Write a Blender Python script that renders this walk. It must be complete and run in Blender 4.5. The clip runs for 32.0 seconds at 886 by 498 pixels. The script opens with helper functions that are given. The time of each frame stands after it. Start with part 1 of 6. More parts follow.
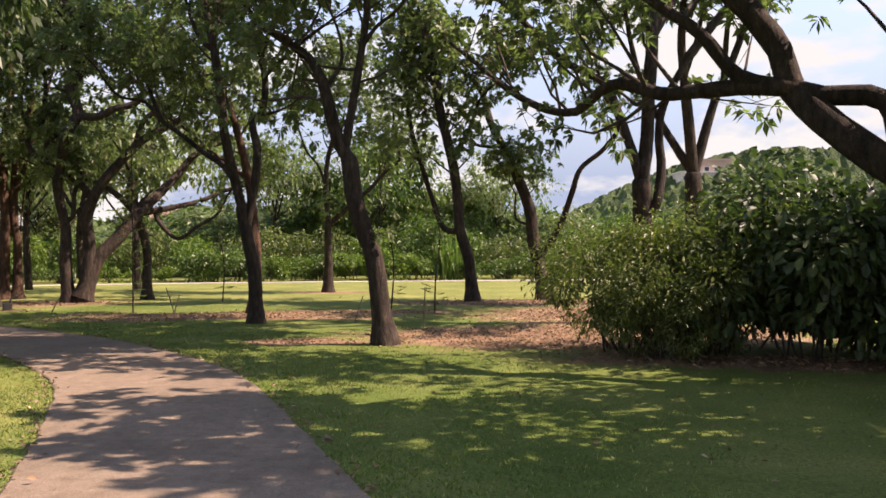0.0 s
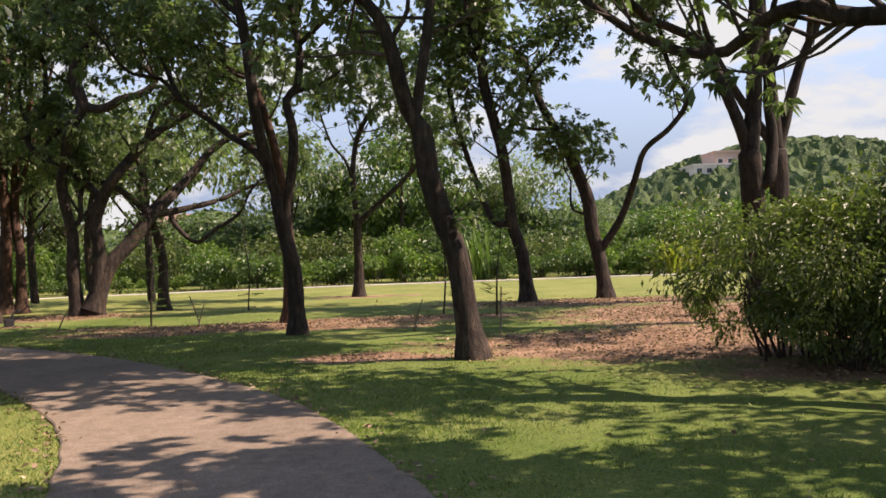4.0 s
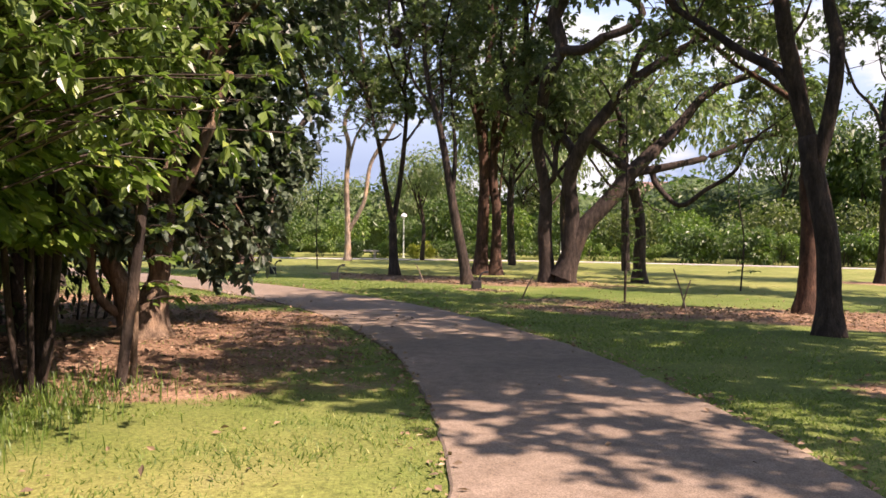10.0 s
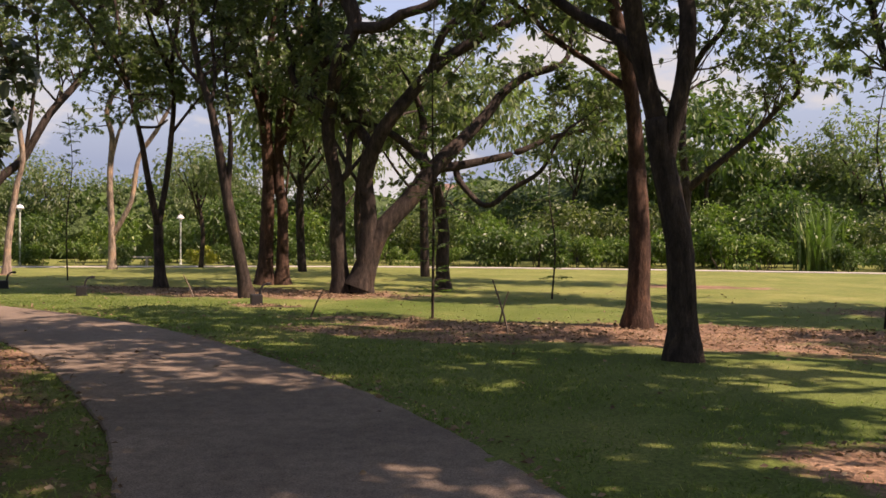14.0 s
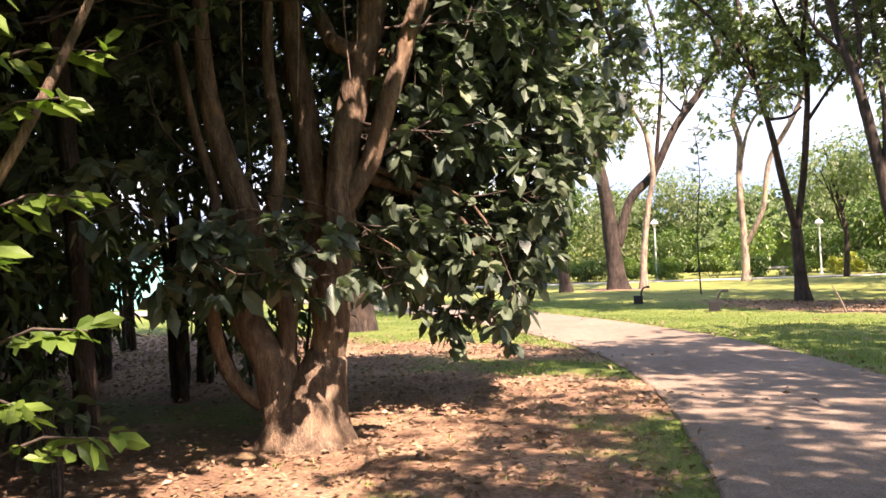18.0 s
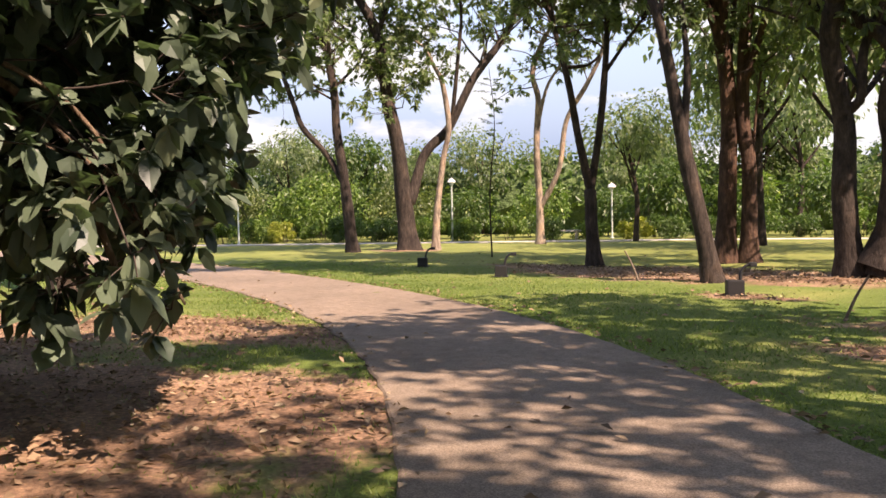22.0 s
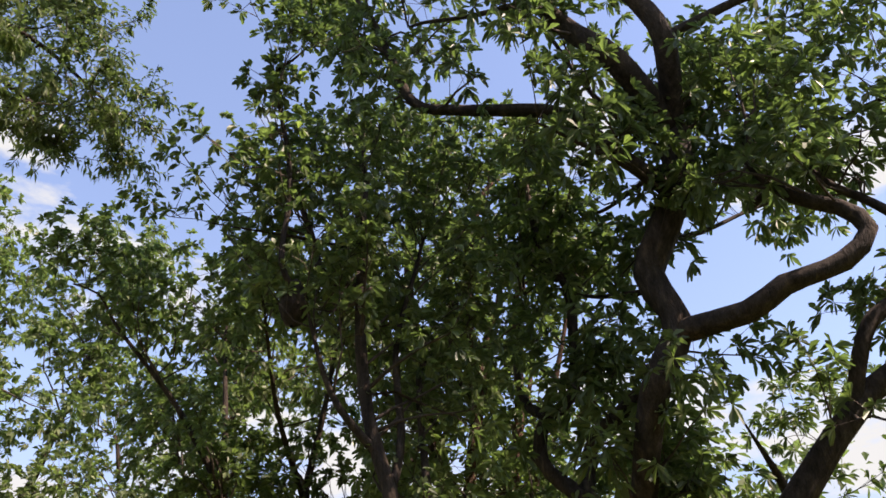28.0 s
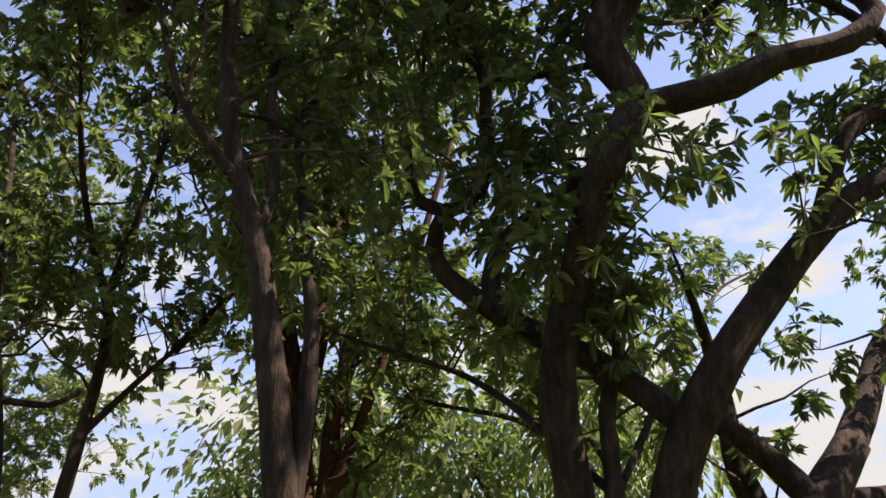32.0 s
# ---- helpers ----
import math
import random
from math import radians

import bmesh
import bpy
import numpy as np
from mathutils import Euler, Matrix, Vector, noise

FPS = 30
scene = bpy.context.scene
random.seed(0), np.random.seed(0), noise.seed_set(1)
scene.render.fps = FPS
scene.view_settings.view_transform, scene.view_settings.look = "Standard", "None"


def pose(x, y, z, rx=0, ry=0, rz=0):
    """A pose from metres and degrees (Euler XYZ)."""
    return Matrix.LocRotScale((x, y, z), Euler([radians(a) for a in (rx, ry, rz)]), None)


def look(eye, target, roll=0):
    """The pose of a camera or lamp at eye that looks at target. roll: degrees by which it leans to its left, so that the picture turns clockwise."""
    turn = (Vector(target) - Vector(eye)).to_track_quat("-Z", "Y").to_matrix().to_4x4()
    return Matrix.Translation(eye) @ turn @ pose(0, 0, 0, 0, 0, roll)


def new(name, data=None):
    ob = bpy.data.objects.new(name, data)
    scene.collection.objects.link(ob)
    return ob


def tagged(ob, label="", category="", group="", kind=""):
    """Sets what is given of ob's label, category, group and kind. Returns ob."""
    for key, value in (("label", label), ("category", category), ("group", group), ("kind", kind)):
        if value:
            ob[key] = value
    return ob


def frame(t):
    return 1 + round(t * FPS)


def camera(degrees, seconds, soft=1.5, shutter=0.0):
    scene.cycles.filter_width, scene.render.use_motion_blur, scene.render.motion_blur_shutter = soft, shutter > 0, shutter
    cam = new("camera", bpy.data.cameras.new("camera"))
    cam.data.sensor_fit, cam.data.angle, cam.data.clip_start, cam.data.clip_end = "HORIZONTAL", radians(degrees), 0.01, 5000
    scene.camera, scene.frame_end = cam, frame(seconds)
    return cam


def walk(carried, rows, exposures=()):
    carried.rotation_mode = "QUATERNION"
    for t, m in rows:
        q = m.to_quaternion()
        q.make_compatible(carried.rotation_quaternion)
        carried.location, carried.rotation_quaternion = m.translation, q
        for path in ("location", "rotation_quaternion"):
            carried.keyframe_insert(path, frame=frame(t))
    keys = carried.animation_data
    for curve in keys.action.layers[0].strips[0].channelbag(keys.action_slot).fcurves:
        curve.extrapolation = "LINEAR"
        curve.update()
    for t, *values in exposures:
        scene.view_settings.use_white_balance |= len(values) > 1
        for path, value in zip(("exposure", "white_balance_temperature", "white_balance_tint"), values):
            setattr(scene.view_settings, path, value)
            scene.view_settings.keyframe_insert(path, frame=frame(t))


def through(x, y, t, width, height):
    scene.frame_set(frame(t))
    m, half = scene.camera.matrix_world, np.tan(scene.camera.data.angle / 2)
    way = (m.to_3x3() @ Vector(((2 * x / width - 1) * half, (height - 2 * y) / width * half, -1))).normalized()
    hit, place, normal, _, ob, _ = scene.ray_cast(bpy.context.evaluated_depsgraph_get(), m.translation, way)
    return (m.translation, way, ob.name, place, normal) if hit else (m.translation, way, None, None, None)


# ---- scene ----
cam = camera(55.0, 32.0, 1.6)
PATH = [
    (0, (1.622, 1.462, 1.823), (1.446, 3.455, 1.835), -0.4),
    (0.5, (1.345, 1.842, 1.802), (1.074, 3.823, 1.77), -1.6),
    (1, (1.071, 2.231, 1.781), (0.705, 4.197, 1.731), -3.3),
    (1.5, (0.809, 2.573, 1.768), (0.451, 4.541, 1.749), -3.8),
    (2, (0.533, 2.901, 1.762), (0.265, 4.883, 1.74), -5.1),
    (2.5, (0.318, 3.256, 1.749), (0.048, 5.237, 1.782), -5.7),
    (4.5, (-0.351, 5.228, 1.662), (-0.555, 7.218, 1.676), -0.6),
    (5, (-0.542, 5.632, 1.668), (-0.827, 7.611, 1.734), 1.1),
    (5.5, (-0.729, 6.002, 1.661), (-1.134, 7.958, 1.753), 0.6),
    (6, (-0.918, 6.349, 1.672), (-1.376, 8.288, 1.848), 0.7),
    (6.5, (-1.144, 6.72, 1.68), (-1.581, 8.651, 1.963), 0.8),
    (7, (-1.328, 7.104, 1.68), (-1.778, 9.016, 2.054), 1.6),
    (7.5, (-1.496, 7.531, 1.677), (-1.941, 9.44, 2.072), 1.1),
    (8, (-1.639, 7.941, 1.646), (-2.136, 9.849, 1.981), -0.6),
    (8.5, (-1.779, 8.29, 1.594), (-2.449, 10.154, 1.869), 0.5),
    (9, (-1.938, 8.63, 1.552), (-2.836, 10.408, 1.736), 2.2),
    (9.5, (-2.142, 9.012, 1.529), (-3.227, 10.691, 1.56), 1.3),
    (10, (-2.336, 9.384, 1.526), (-3.527, 10.991, 1.492), 0.7),
    (10.5, (-2.541, 9.787, 1.538), (-3.915, 11.241, 1.523), 1.6),
    (11, (-2.759, 10.208, 1.54), (-4.12, 11.671, 1.455), 0.8),
    (11.5, (-2.922, 10.634, 1.558), (-3.99, 12.322, 1.466), 1.8),
    (12, (-3.096, 11.056, 1.57), (-3.926, 12.874, 1.506), 2.0),
    (12.5, (-3.317, 11.453, 1.576), (-3.984, 13.339, 1.537), 1.7),
    (13, (-3.52, 11.816, 1.577), (-4.211, 13.692, 1.535), 1.3),
    (13.5, (-3.767, 12.121, 1.581), (-4.462, 13.996, 1.541), 0.7),
    (15.5, (-4.796, 13.085, 1.469), (-6.033, 14.656, 1.463), 0.8),
    (16, (-5.015, 13.384, 1.449), (-6.343, 14.879, 1.398), 0.6),
    (16.5, (-5.258, 13.743, 1.436), (-6.664, 15.166, 1.39), 1.1),
    (17, (-5.551, 14.021, 1.444), (-7.107, 15.276, 1.397), 0.0),
    (17.5, (-5.826, 14.283, 1.43), (-7.536, 15.32, 1.407), -0.4),
    (18, (-6.114, 14.532, 1.463), (-7.903, 15.425, 1.496), -2.6),
    (18.5, (-6.38, 14.836, 1.459), (-8.248, 15.55, 1.492), -2.7),
    (19, (-6.64, 15.108, 1.44), (-8.566, 15.647, 1.435), -2.7),
    (19.5, (-6.897, 15.403, 1.418), (-8.84, 15.875, 1.426), -1.2),
    (20, (-7.168, 15.715, 1.389), (-9.091, 16.261, 1.332), -0.9),
    (20.5, (-7.462, 16.027, 1.385), (-9.282, 16.847, 1.264), -2.4),
    (21, (-7.716, 16.365, 1.375), (-9.419, 17.406, 1.243), -2.8),
    (21.5, (-7.991, 16.676, 1.367), (-9.563, 17.909, 1.263), -2.8),
    (22, (-8.253, 17.012, 1.344), (-9.801, 18.276, 1.266), -1.1),
    (22.5, (-8.597, 17.346, 1.325), (-10.12, 18.638, 1.223), 0.6),
    (23, (-8.941, 17.668, 1.322), (-10.421, 19.013, 1.281), 3.0),
    (23.5, (-9.255, 17.954, 1.354), (-10.729, 19.299, 1.494), 1.9),
    (24, (-9.583, 18.311, 1.401), (-10.992, 19.665, 1.827), 0.6),
    (24.5, (-9.989, 18.811, 1.417), (-11.33, 20.13, 2.096), 4.7),
    (25, (-10.438, 19.356, 1.438), (-11.64, 20.682, 2.331), 3.5),
    (25.5, (-10.856, 19.884, 1.451), (-11.962, 21.157, 2.525), 2.3),
    (27.5, (-12.358, 21.948, 1.57), (-13.393, 23.163, 2.775), 1.8),
    (28, (-12.717, 22.519, 1.562), (-13.548, 23.914, 2.729), -0.5),
    (28.5, (-13.069, 23.0, 1.529), (-13.692, 24.527, 2.662), -1.9),
    (29, (-13.381, 23.459, 1.466), (-13.964, 25.013, 2.582), 1.1),
    (29.5, (-13.695, 23.791, 1.407), (-14.244, 25.382, 2.488), 2.5),
    (30, (-14.014, 24.171, 1.392), (-14.47, 25.779, 2.491), 0.9),
    (30.5, (-14.327, 24.494, 1.39), (-14.737, 26.112, 2.493), -0.2),
    (31, (-14.631, 24.763, 1.392), (-15.047, 26.407, 2.452), -0.5),
    (31.5, (-14.867, 25.027, 1.388), (-15.365, 26.644, 2.455), -0.8),
    (32, (-15.111, 25.238, 1.37), (-15.584, 26.889, 2.393), -0.9),
]
# the clip's camera brightens and warms as it turns into the shade, and cools against the sky
EXPOSURES = [(0, 1.19, 7650, 33), (2.5, 1.13, 7550, 34), (5, 0.96, 7100, 27), (7, 0.96, 7000, 30), (8.5, 0.48, 6950, 31), (9, 0.46, 7150, 29), (9.5, 1.25, 7200, 33), (10, 1.38, 7250, 35), (11, 1.64, 7200, 38), (12.2, 1.26, 7700, 36), (13, 0.69, 7700, 36), (16, 1.19, 7800, 35), (17, 1.42, 7600, 32), (17.5, 1.78, 7550, 34), (18, 2.21, 7400, 35), (19, 2.43, 6600, 29), (20, 2.63, 5800, 29), (21, 1.68, 6700, 30), (22, 1.4, 7600, 32), (23, 1.63, 8150, 34), (24.2, 1.2, 7900, 34), (25.5, 0.98, 7500, 28), (27.8, 1.12, 7400, 29), (29, 1.05, 7400, 29), (32, 0.99, 7600, 30)]
walk(cam, [(t, look(eye, target, roll)) for t, eye, target, roll in PATH], EXPOSURES)

# ---- light ----
SUN_ELEVATION, SUN_AZIMUTH = 50.0, 85.0  # degrees above the horizon; clockwise from +y


def build_sky():
    world = bpy.data.worlds.new("sky")
    scene.world = world
    world.use_nodes = True
    nt = world.node_tree
    nt.nodes.clear()
    out = nt.nodes.new("ShaderNodeOutputWorld")
    bg = nt.nodes.new("ShaderNodeBackground")
    bg.inputs["Strength"].default_value = 0.14
    sky = nt.nodes.new("ShaderNodeTexSky")
    sky.sky_type = "NISHITA"
    sky.sun_disc = False
    sky.sun_elevation, sky.sun_rotation = radians(SUN_ELEVATION), radians(SUN_AZIMUTH)
    sky.air_density, sky.dust_density, sky.ozone_density = 1.3, 0.4, 3.0
    # broken fair-weather cloud, white over blue
    coord = nt.nodes.new("ShaderNodeTexCoord")
    mapping = nt.nodes.new("ShaderNodeMapping")
    mapping.inputs["Scale"].default_value = (1.0, 1.0, 2.6)
    mapping.inputs["Location"].default_value = (3.1, 0.4, 0.2)
    n1 = nt.nodes.new("ShaderNodeTexNoise")
    n1.inputs["Scale"].default_value, n1.inputs["Detail"].default_value, n1.inputs["Roughness"].default_value = 4.2, 9.0, 0.56
    ramp = nt.nodes.new("ShaderNodeValToRGB")
    ramp.color_ramp.elements[0].position, ramp.color_ramp.elements[1].position = 0.44, 0.52
    mix = nt.nodes.new("ShaderNodeMix")
    mix.data_type = "RGBA"
    mix.inputs["B"].default_value = (2.6, 3.08, 3.15, 1)
    nt.links.new(coord.outputs["Generated"], mapping.inputs["Vector"])
    nt.links.new(mapping.outputs["Vector"], n1.inputs["Vector"])
    # more cloud low over the horizon, open blue higher up
    sep = nt.nodes.new("ShaderNodeSeparateXYZ")
    low = nt.nodes.new("ShaderNodeMath")
    low.operation = "MULTIPLY_ADD"
    low.inputs[1].default_value = -0.16
    nt.links.new(coord.outputs["Generated"], sep.inputs["Vector"])
    nt.links.new(sep.outputs["Z"], low.inputs[0])
    nt.links.new(n1.outputs["Fac"], low.inputs[2])
    nt.links.new(low.outputs["Value"], ramp.inputs["Fac"])
    nt.links.new(ramp.outputs["Color"], mix.inputs["Factor"])
    # pale haze low down
    haze = nt.nodes.new("ShaderNodeMapRange")
    haze.inputs["From Min"].default_value, haze.inputs["From Max"].default_value = 0.42, 0.08
    pale = nt.nodes.new("ShaderNodeMix")
    pale.data_type = "RGBA"
    pale.inputs["B"].default_value = (1.26, 1.86, 2.62, 1)
    nt.links.new(sep.outputs["Z"], haze.inputs["Value"])
    nt.links.new(haze.outputs["Result"], pale.inputs["Factor"])
    nt.links.new(sky.outputs["Color"], pale.inputs["A"])
    nt.links.new(pale.outputs["Result"], mix.inputs["A"])
    nt.links.new(mix.outputs["Result"], bg.inputs["Color"])
    nt.links.new(bg.outputs["Background"], out.inputs["Surface"])


build_sky()
sun = new("sun", bpy.data.lights.new("sun", "SUN"))
sun.data.energy, sun.data.angle, sun.data.color = 4.9, radians(0.5), (1.0, 0.93, 0.82)
_e, _a = radians(SUN_ELEVATION), radians(SUN_AZIMUTH)
SUN_DIR = Vector((math.sin(_a) * math.cos(_e), math.cos(_a) * math.cos(_e), math.sin(_e)))
sun.matrix_world = look(SUN_DIR * 60, (0, 0, 0))


# ---- materials ----
def material(name, roughness=0.8, specular=0.3):
    m = bpy.data.materials.new(name)
    m.use_nodes = True
    b = m.node_tree.nodes["Principled BSDF"]
    b.inputs["Roughness"].default_value = roughness
    b.inputs["Specular IOR Level"].default_value = specular
    return m, m.node_tree, b


def rgb(c):
    return (*c, 1.0)


def noise_node(nt, scale, detail=4.0, rough=0.55, vector=None, stretch=None):
    coord = nt.nodes.new("ShaderNodeNewGeometry") if vector is None else None
    n = nt.nodes.new("ShaderNodeTexNoise")
    n.inputs["Scale"].default_value, n.inputs["Detail"].default_value, n.inputs["Roughness"].default_value = scale, detail, rough
    src = coord.outputs["Position"] if coord else vector
    if stretch:
        mp = nt.nodes.new("ShaderNodeMapping")
        mp.inputs["Scale"].default_value = stretch
        nt.links.new(src, mp.inputs["Vector"])
        src = mp.outputs["Vector"]
    nt.links.new(src, n.inputs["Vector"])
    return n


def ramp_node(nt, fac, stops):
    r = nt.nodes.new("ShaderNodeValToRGB")
    el = r.color_ramp.elements
    while len(el) < len(stops):
        el.new(0.5)
    for e, (p, c) in zip(el, stops):
        e.position, e.color = p, rgb(c)
    nt.links.new(fac, r.inputs["Fac"])
    return r


def mix_node(nt, fac, a, b, blend="MIX"):
    m = nt.nodes.new("ShaderNodeMix")
    m.data_type, m.blend_type = "RGBA", blend
    for sock, v in (("Factor", fac), ("A", a), ("B", b)):
        if isinstance(v, bpy.types.NodeSocket):
            nt.links.new(v, m.inputs[sock])
        elif sock == "Factor":
            m.inputs[sock].default_value = v
        else:
            m.inputs[sock].default_value = rgb(v)
    return m.outputs["Result"]


def bump_node(nt, b, height, strength=0.5, distance=0.02):
    n = nt.nodes.new("ShaderNodeBump")
    n.inputs["Strength"].default_value, n.inputs["Distance"].default_value = strength, distance
    nt.links.new(height, n.inputs["Height"])
    nt.links.new(n.outputs["Normal"], b.inputs["Normal"])


def surface(name, dark, light, scale=6.0, roughness=0.85, bump=0.4, distance=0.01, specular=0.3, fine=40.0, stretch=None):
    """A plain weathered surface: two scales of tone and fine relief."""
    m, nt, b = material(name, roughness, specular)
    n1, n2 = noise_node(nt, scale, stretch=stretch), noise_node(nt, fine, 3.0, stretch=stretch)
    base = ramp_node(nt, n1.outputs["Fac"], [(0.3, dark), (0.7, light)]).outputs["Color"]
    grain = ramp_node(nt, n2.outputs["Fac"], [(0.3, (0.72,) * 3), (0.7, (1.15,) * 3)]).outputs["Color"]
    nt.links.new(mix_node(nt, 1.0, base, grain, "MULTIPLY"), b.inputs["Base Color"])
    bump_node(nt, b, n2.outputs["Fac"], bump, distance)
    return m


def leaf_material(name, dark, light, young, roughness=0.42, through=0.35):
    """Foliage: each leaf its own shade, some light passing through."""
    m, nt, b = material(name, roughness, 0.45)
    geo = nt.nodes.new("ShaderNodeNewGeometry")
    col = ramp_node(nt, geo.outputs["Random Per Island"], [(0.0, dark), (0.55, light), (0.92, light), (1.0, young)]).outputs["Color"]
    patch = ramp_node(nt, noise_node(nt, 0.9, 2.0).outputs["Fac"], [(0.3, (0.75, 0.8, 0.75)), (0.7, (1.2, 1.15, 1.0))]).outputs["Color"]
    col = mix_node(nt, 1.0, col, patch, "MULTIPLY")
    nt.links.new(col, b.inputs["Base Color"])
    tr = nt.nodes.new("ShaderNodeBsdfTranslucent")
    nt.links.new(mix_node(nt, 1.0, col, (1.1, 1.45, 0.75), "MULTIPLY"), tr.inputs["Color"])
    mx = nt.nodes.new("ShaderNodeMixShader")
    mx.inputs["Fac"].default_value = through
    nt.links.new(b.outputs["BSDF"], mx.inputs[1])
    nt.links.new(tr.outputs["BSDF"], mx.inputs[2])
    nt.links.new(mx.outputs["Shader"], nt.nodes["Material Output"].inputs["Surface"])
    return m


def bark_material(name, dark, light, warm, scale=5.0):
    m, nt, b = material(name, 0.9, 0.2)
    big = noise_node(nt, scale * 0.35, 3.0)
    furrow = noise_node(nt, scale * 2.2, 6.0, 0.65, stretch=(1.0, 1.0, 0.28))
    fine = noise_node(nt, scale * 11, 4.0, 0.6, stretch=(1.0, 1.0, 0.4))
    col = ramp_node(nt, furrow.outputs["Fac"], [(0.32, dark), (0.56, light), (0.8, warm)]).outputs["Color"]
    tone = ramp_node(nt, big.outputs["Fac"], [(0.3, (0.62, 0.6, 0.6)), (0.55, (1.0, 1.0, 1.0)), (0.78, (1.45, 1.25, 1.05))]).outputs["Color"]
    col = mix_node(nt, 1.0, col, tone, "MULTIPLY")
    grain = ramp_node(nt, fine.outputs["Fac"], [(0.3, (0.7,) * 3), (0.7, (1.2,) * 3)]).outputs["Color"]
    nt.links.new(mix_node(nt, 1.0, col, grain, "MULTIPLY"), b.inputs["Base Color"])
    add = nt.nodes.new("ShaderNodeMath")
    add.operation = "MULTIPLY_ADD"
    add.inputs[1].default_value = 0.3
    nt.links.new(fine.outputs["Fac"], add.inputs[0])
    nt.links.new(furrow.outputs["Fac"], add.inputs[2])
    bump_node(nt, b, add.outputs["Value"], 0.9, 0.05)
    return m


def ground_material():
    m, nt, b = material("lawn_and_soil", 0.95, 0.15)
    att = nt.nodes.new("ShaderNodeAttribute")
    att.attribute_name = "litter"
    edge = noise_node(nt, 1.3, 6.0, 0.65)
    add = nt.nodes.new("ShaderNodeMath")
    add.operation = "MULTIPLY_ADD"
    add.inputs[1].default_value = 1.1
    nt.links.new(edge.outputs["Fac"], add.inputs[0])
    nt.links.new(att.outputs["Fac"], add.inputs[2])
    mask = nt.nodes.new("ShaderNodeMapRange")
    mask.inputs["From Min"].default_value, mask.inputs["From Max"].default_value = 0.92, 1.14
    nt.links.new(add.outputs["Value"], mask.inputs["Value"])
    g1, g2 = noise_node(nt, 0.35, 4.0), noise_node(nt, 28.0, 4.0, 0.7)
    grass = ramp_node(nt, g1.outputs["Fac"], [(0.3, (0.066, 0.108, 0.017)), (0.55, (0.125, 0.16, 0.038)), (0.75, (0.22, 0.225, 0.066))]).outputs["Color"]
    blade = ramp_node(nt, g2.outputs["Fac"], [(0.3, (0.5,) * 3), (0.65, (1.25,) * 3)]).outputs["Color"]
    dry = nt.nodes.new("ShaderNodeAttribute")
    dry.attribute_name = "dry"
    parched = ramp_node(nt, noise_node(nt, 0.8, 5.0, 0.6).outputs["Fac"], [(0.3, (0.17, 0.2, 0.045)), (0.6, (0.34, 0.3, 0.1)), (0.8, (0.42, 0.35, 0.16))]).outputs["Color"]
    grass = mix_node(nt, 1.0, mix_node(nt, dry.outputs["Fac"], grass, parched), blade, "MULTIPLY")
    s1, s2 = noise_node(nt, 1.1, 5.0), noise_node(nt, 22.0, 5.0, 0.75)
    soil = ramp_node(nt, s1.outputs["Fac"], [(0.3, (0.115, 0.07, 0.043)), (0.5, (0.225, 0.138, 0.085)), (0.72, (0.35, 0.23, 0.145))]).outputs["Color"]
    chips = ramp_node(nt, s2.outputs["Fac"], [(0.3, (0.4, 0.36, 0.34)), (0.5, (0.9,) * 3), (0.68, (1.7, 1.6, 1.45))]).outputs["Color"]
    soil = mix_node(nt, 1.0, soil, chips, "MULTIPLY")
    nt.links.new(mix_node(nt, mask.outputs["Result"], grass, soil), b.inputs["Base Color"])
    bump_node(nt, b, g2.outputs["Fac"], 0.7, 0.03)
    return m


def path_material():
    m, nt, b = material("worn_concrete", 0.88, 0.25)
    n1, n2, n3 = noise_node(nt, 0.5, 5.0), noise_node(nt, 6.0, 5.0, 0.7), noise_node(nt, 90.0, 2.0)
    col = ramp_node(nt, n1.outputs["Fac"], [(0.3, (0.165, 0.127, 0.09)), (0.7, (0.25, 0.192, 0.136))]).outputs["Color"]
    stain = ramp_node(nt, n2.outputs["Fac"], [(0.35, (0.78, 0.76, 0.74)), (0.6, (1.06,) * 3)]).outputs["Color"]
    col = mix_node(nt, 1.0, col, stain, "MULTIPLY")
    stones = ramp_node(nt, n3.outputs["Fac"], [(0.36, (0.62,) * 3), (0.6, (1.18,) * 3)]).outputs["Color"]
    nt.links.new(mix_node(nt, 1.0, col, stones, "MULTIPLY"), b.inputs["Base Color"])
    bump_node(nt, b, n3.outputs["Fac"], 0.5, 0.006)
    return m


def plain(name, colour, roughness=0.5, metallic=0.0):
    m, nt, b = material(name, roughness, 0.4)
    n = noise_node(nt, 9.0, 4.0)
    tone = ramp_node(nt, n.outputs["Fac"], [(0.3, (0.82,) * 3), (0.7, (1.08,) * 3)]).outputs["Color"]
    nt.links.new(mix_node(nt, 1.0, colour, tone, "MULTIPLY"), b.inputs["Base Color"])
    b.inputs["Metallic"].default_value = metallic
    return m


BARK = bark_material("brown_bark", (0.019, 0.0138, 0.0105), (0.054, 0.041, 0.0315), (0.13, 0.092, 0.064))
BARK_RED = bark_material("reddish_bark", (0.03, 0.018, 0.012), (0.088, 0.051, 0.034), (0.22, 0.12, 0.07))
BARK_PALE = bark_material("pale_bark", (0.12, 0.09, 0.07), (0.32, 0.25, 0.18), (0.48, 0.38, 0.27))
BARK_FIG = bark_material("fig_bark", (0.075, 0.05, 0.033), (0.2, 0.14, 0.09), (0.38, 0.27, 0.16), 7.0)
TWIG = surface("twig_bark", (0.035, 0.026, 0.02), (0.09, 0.066, 0.05), 8.0)
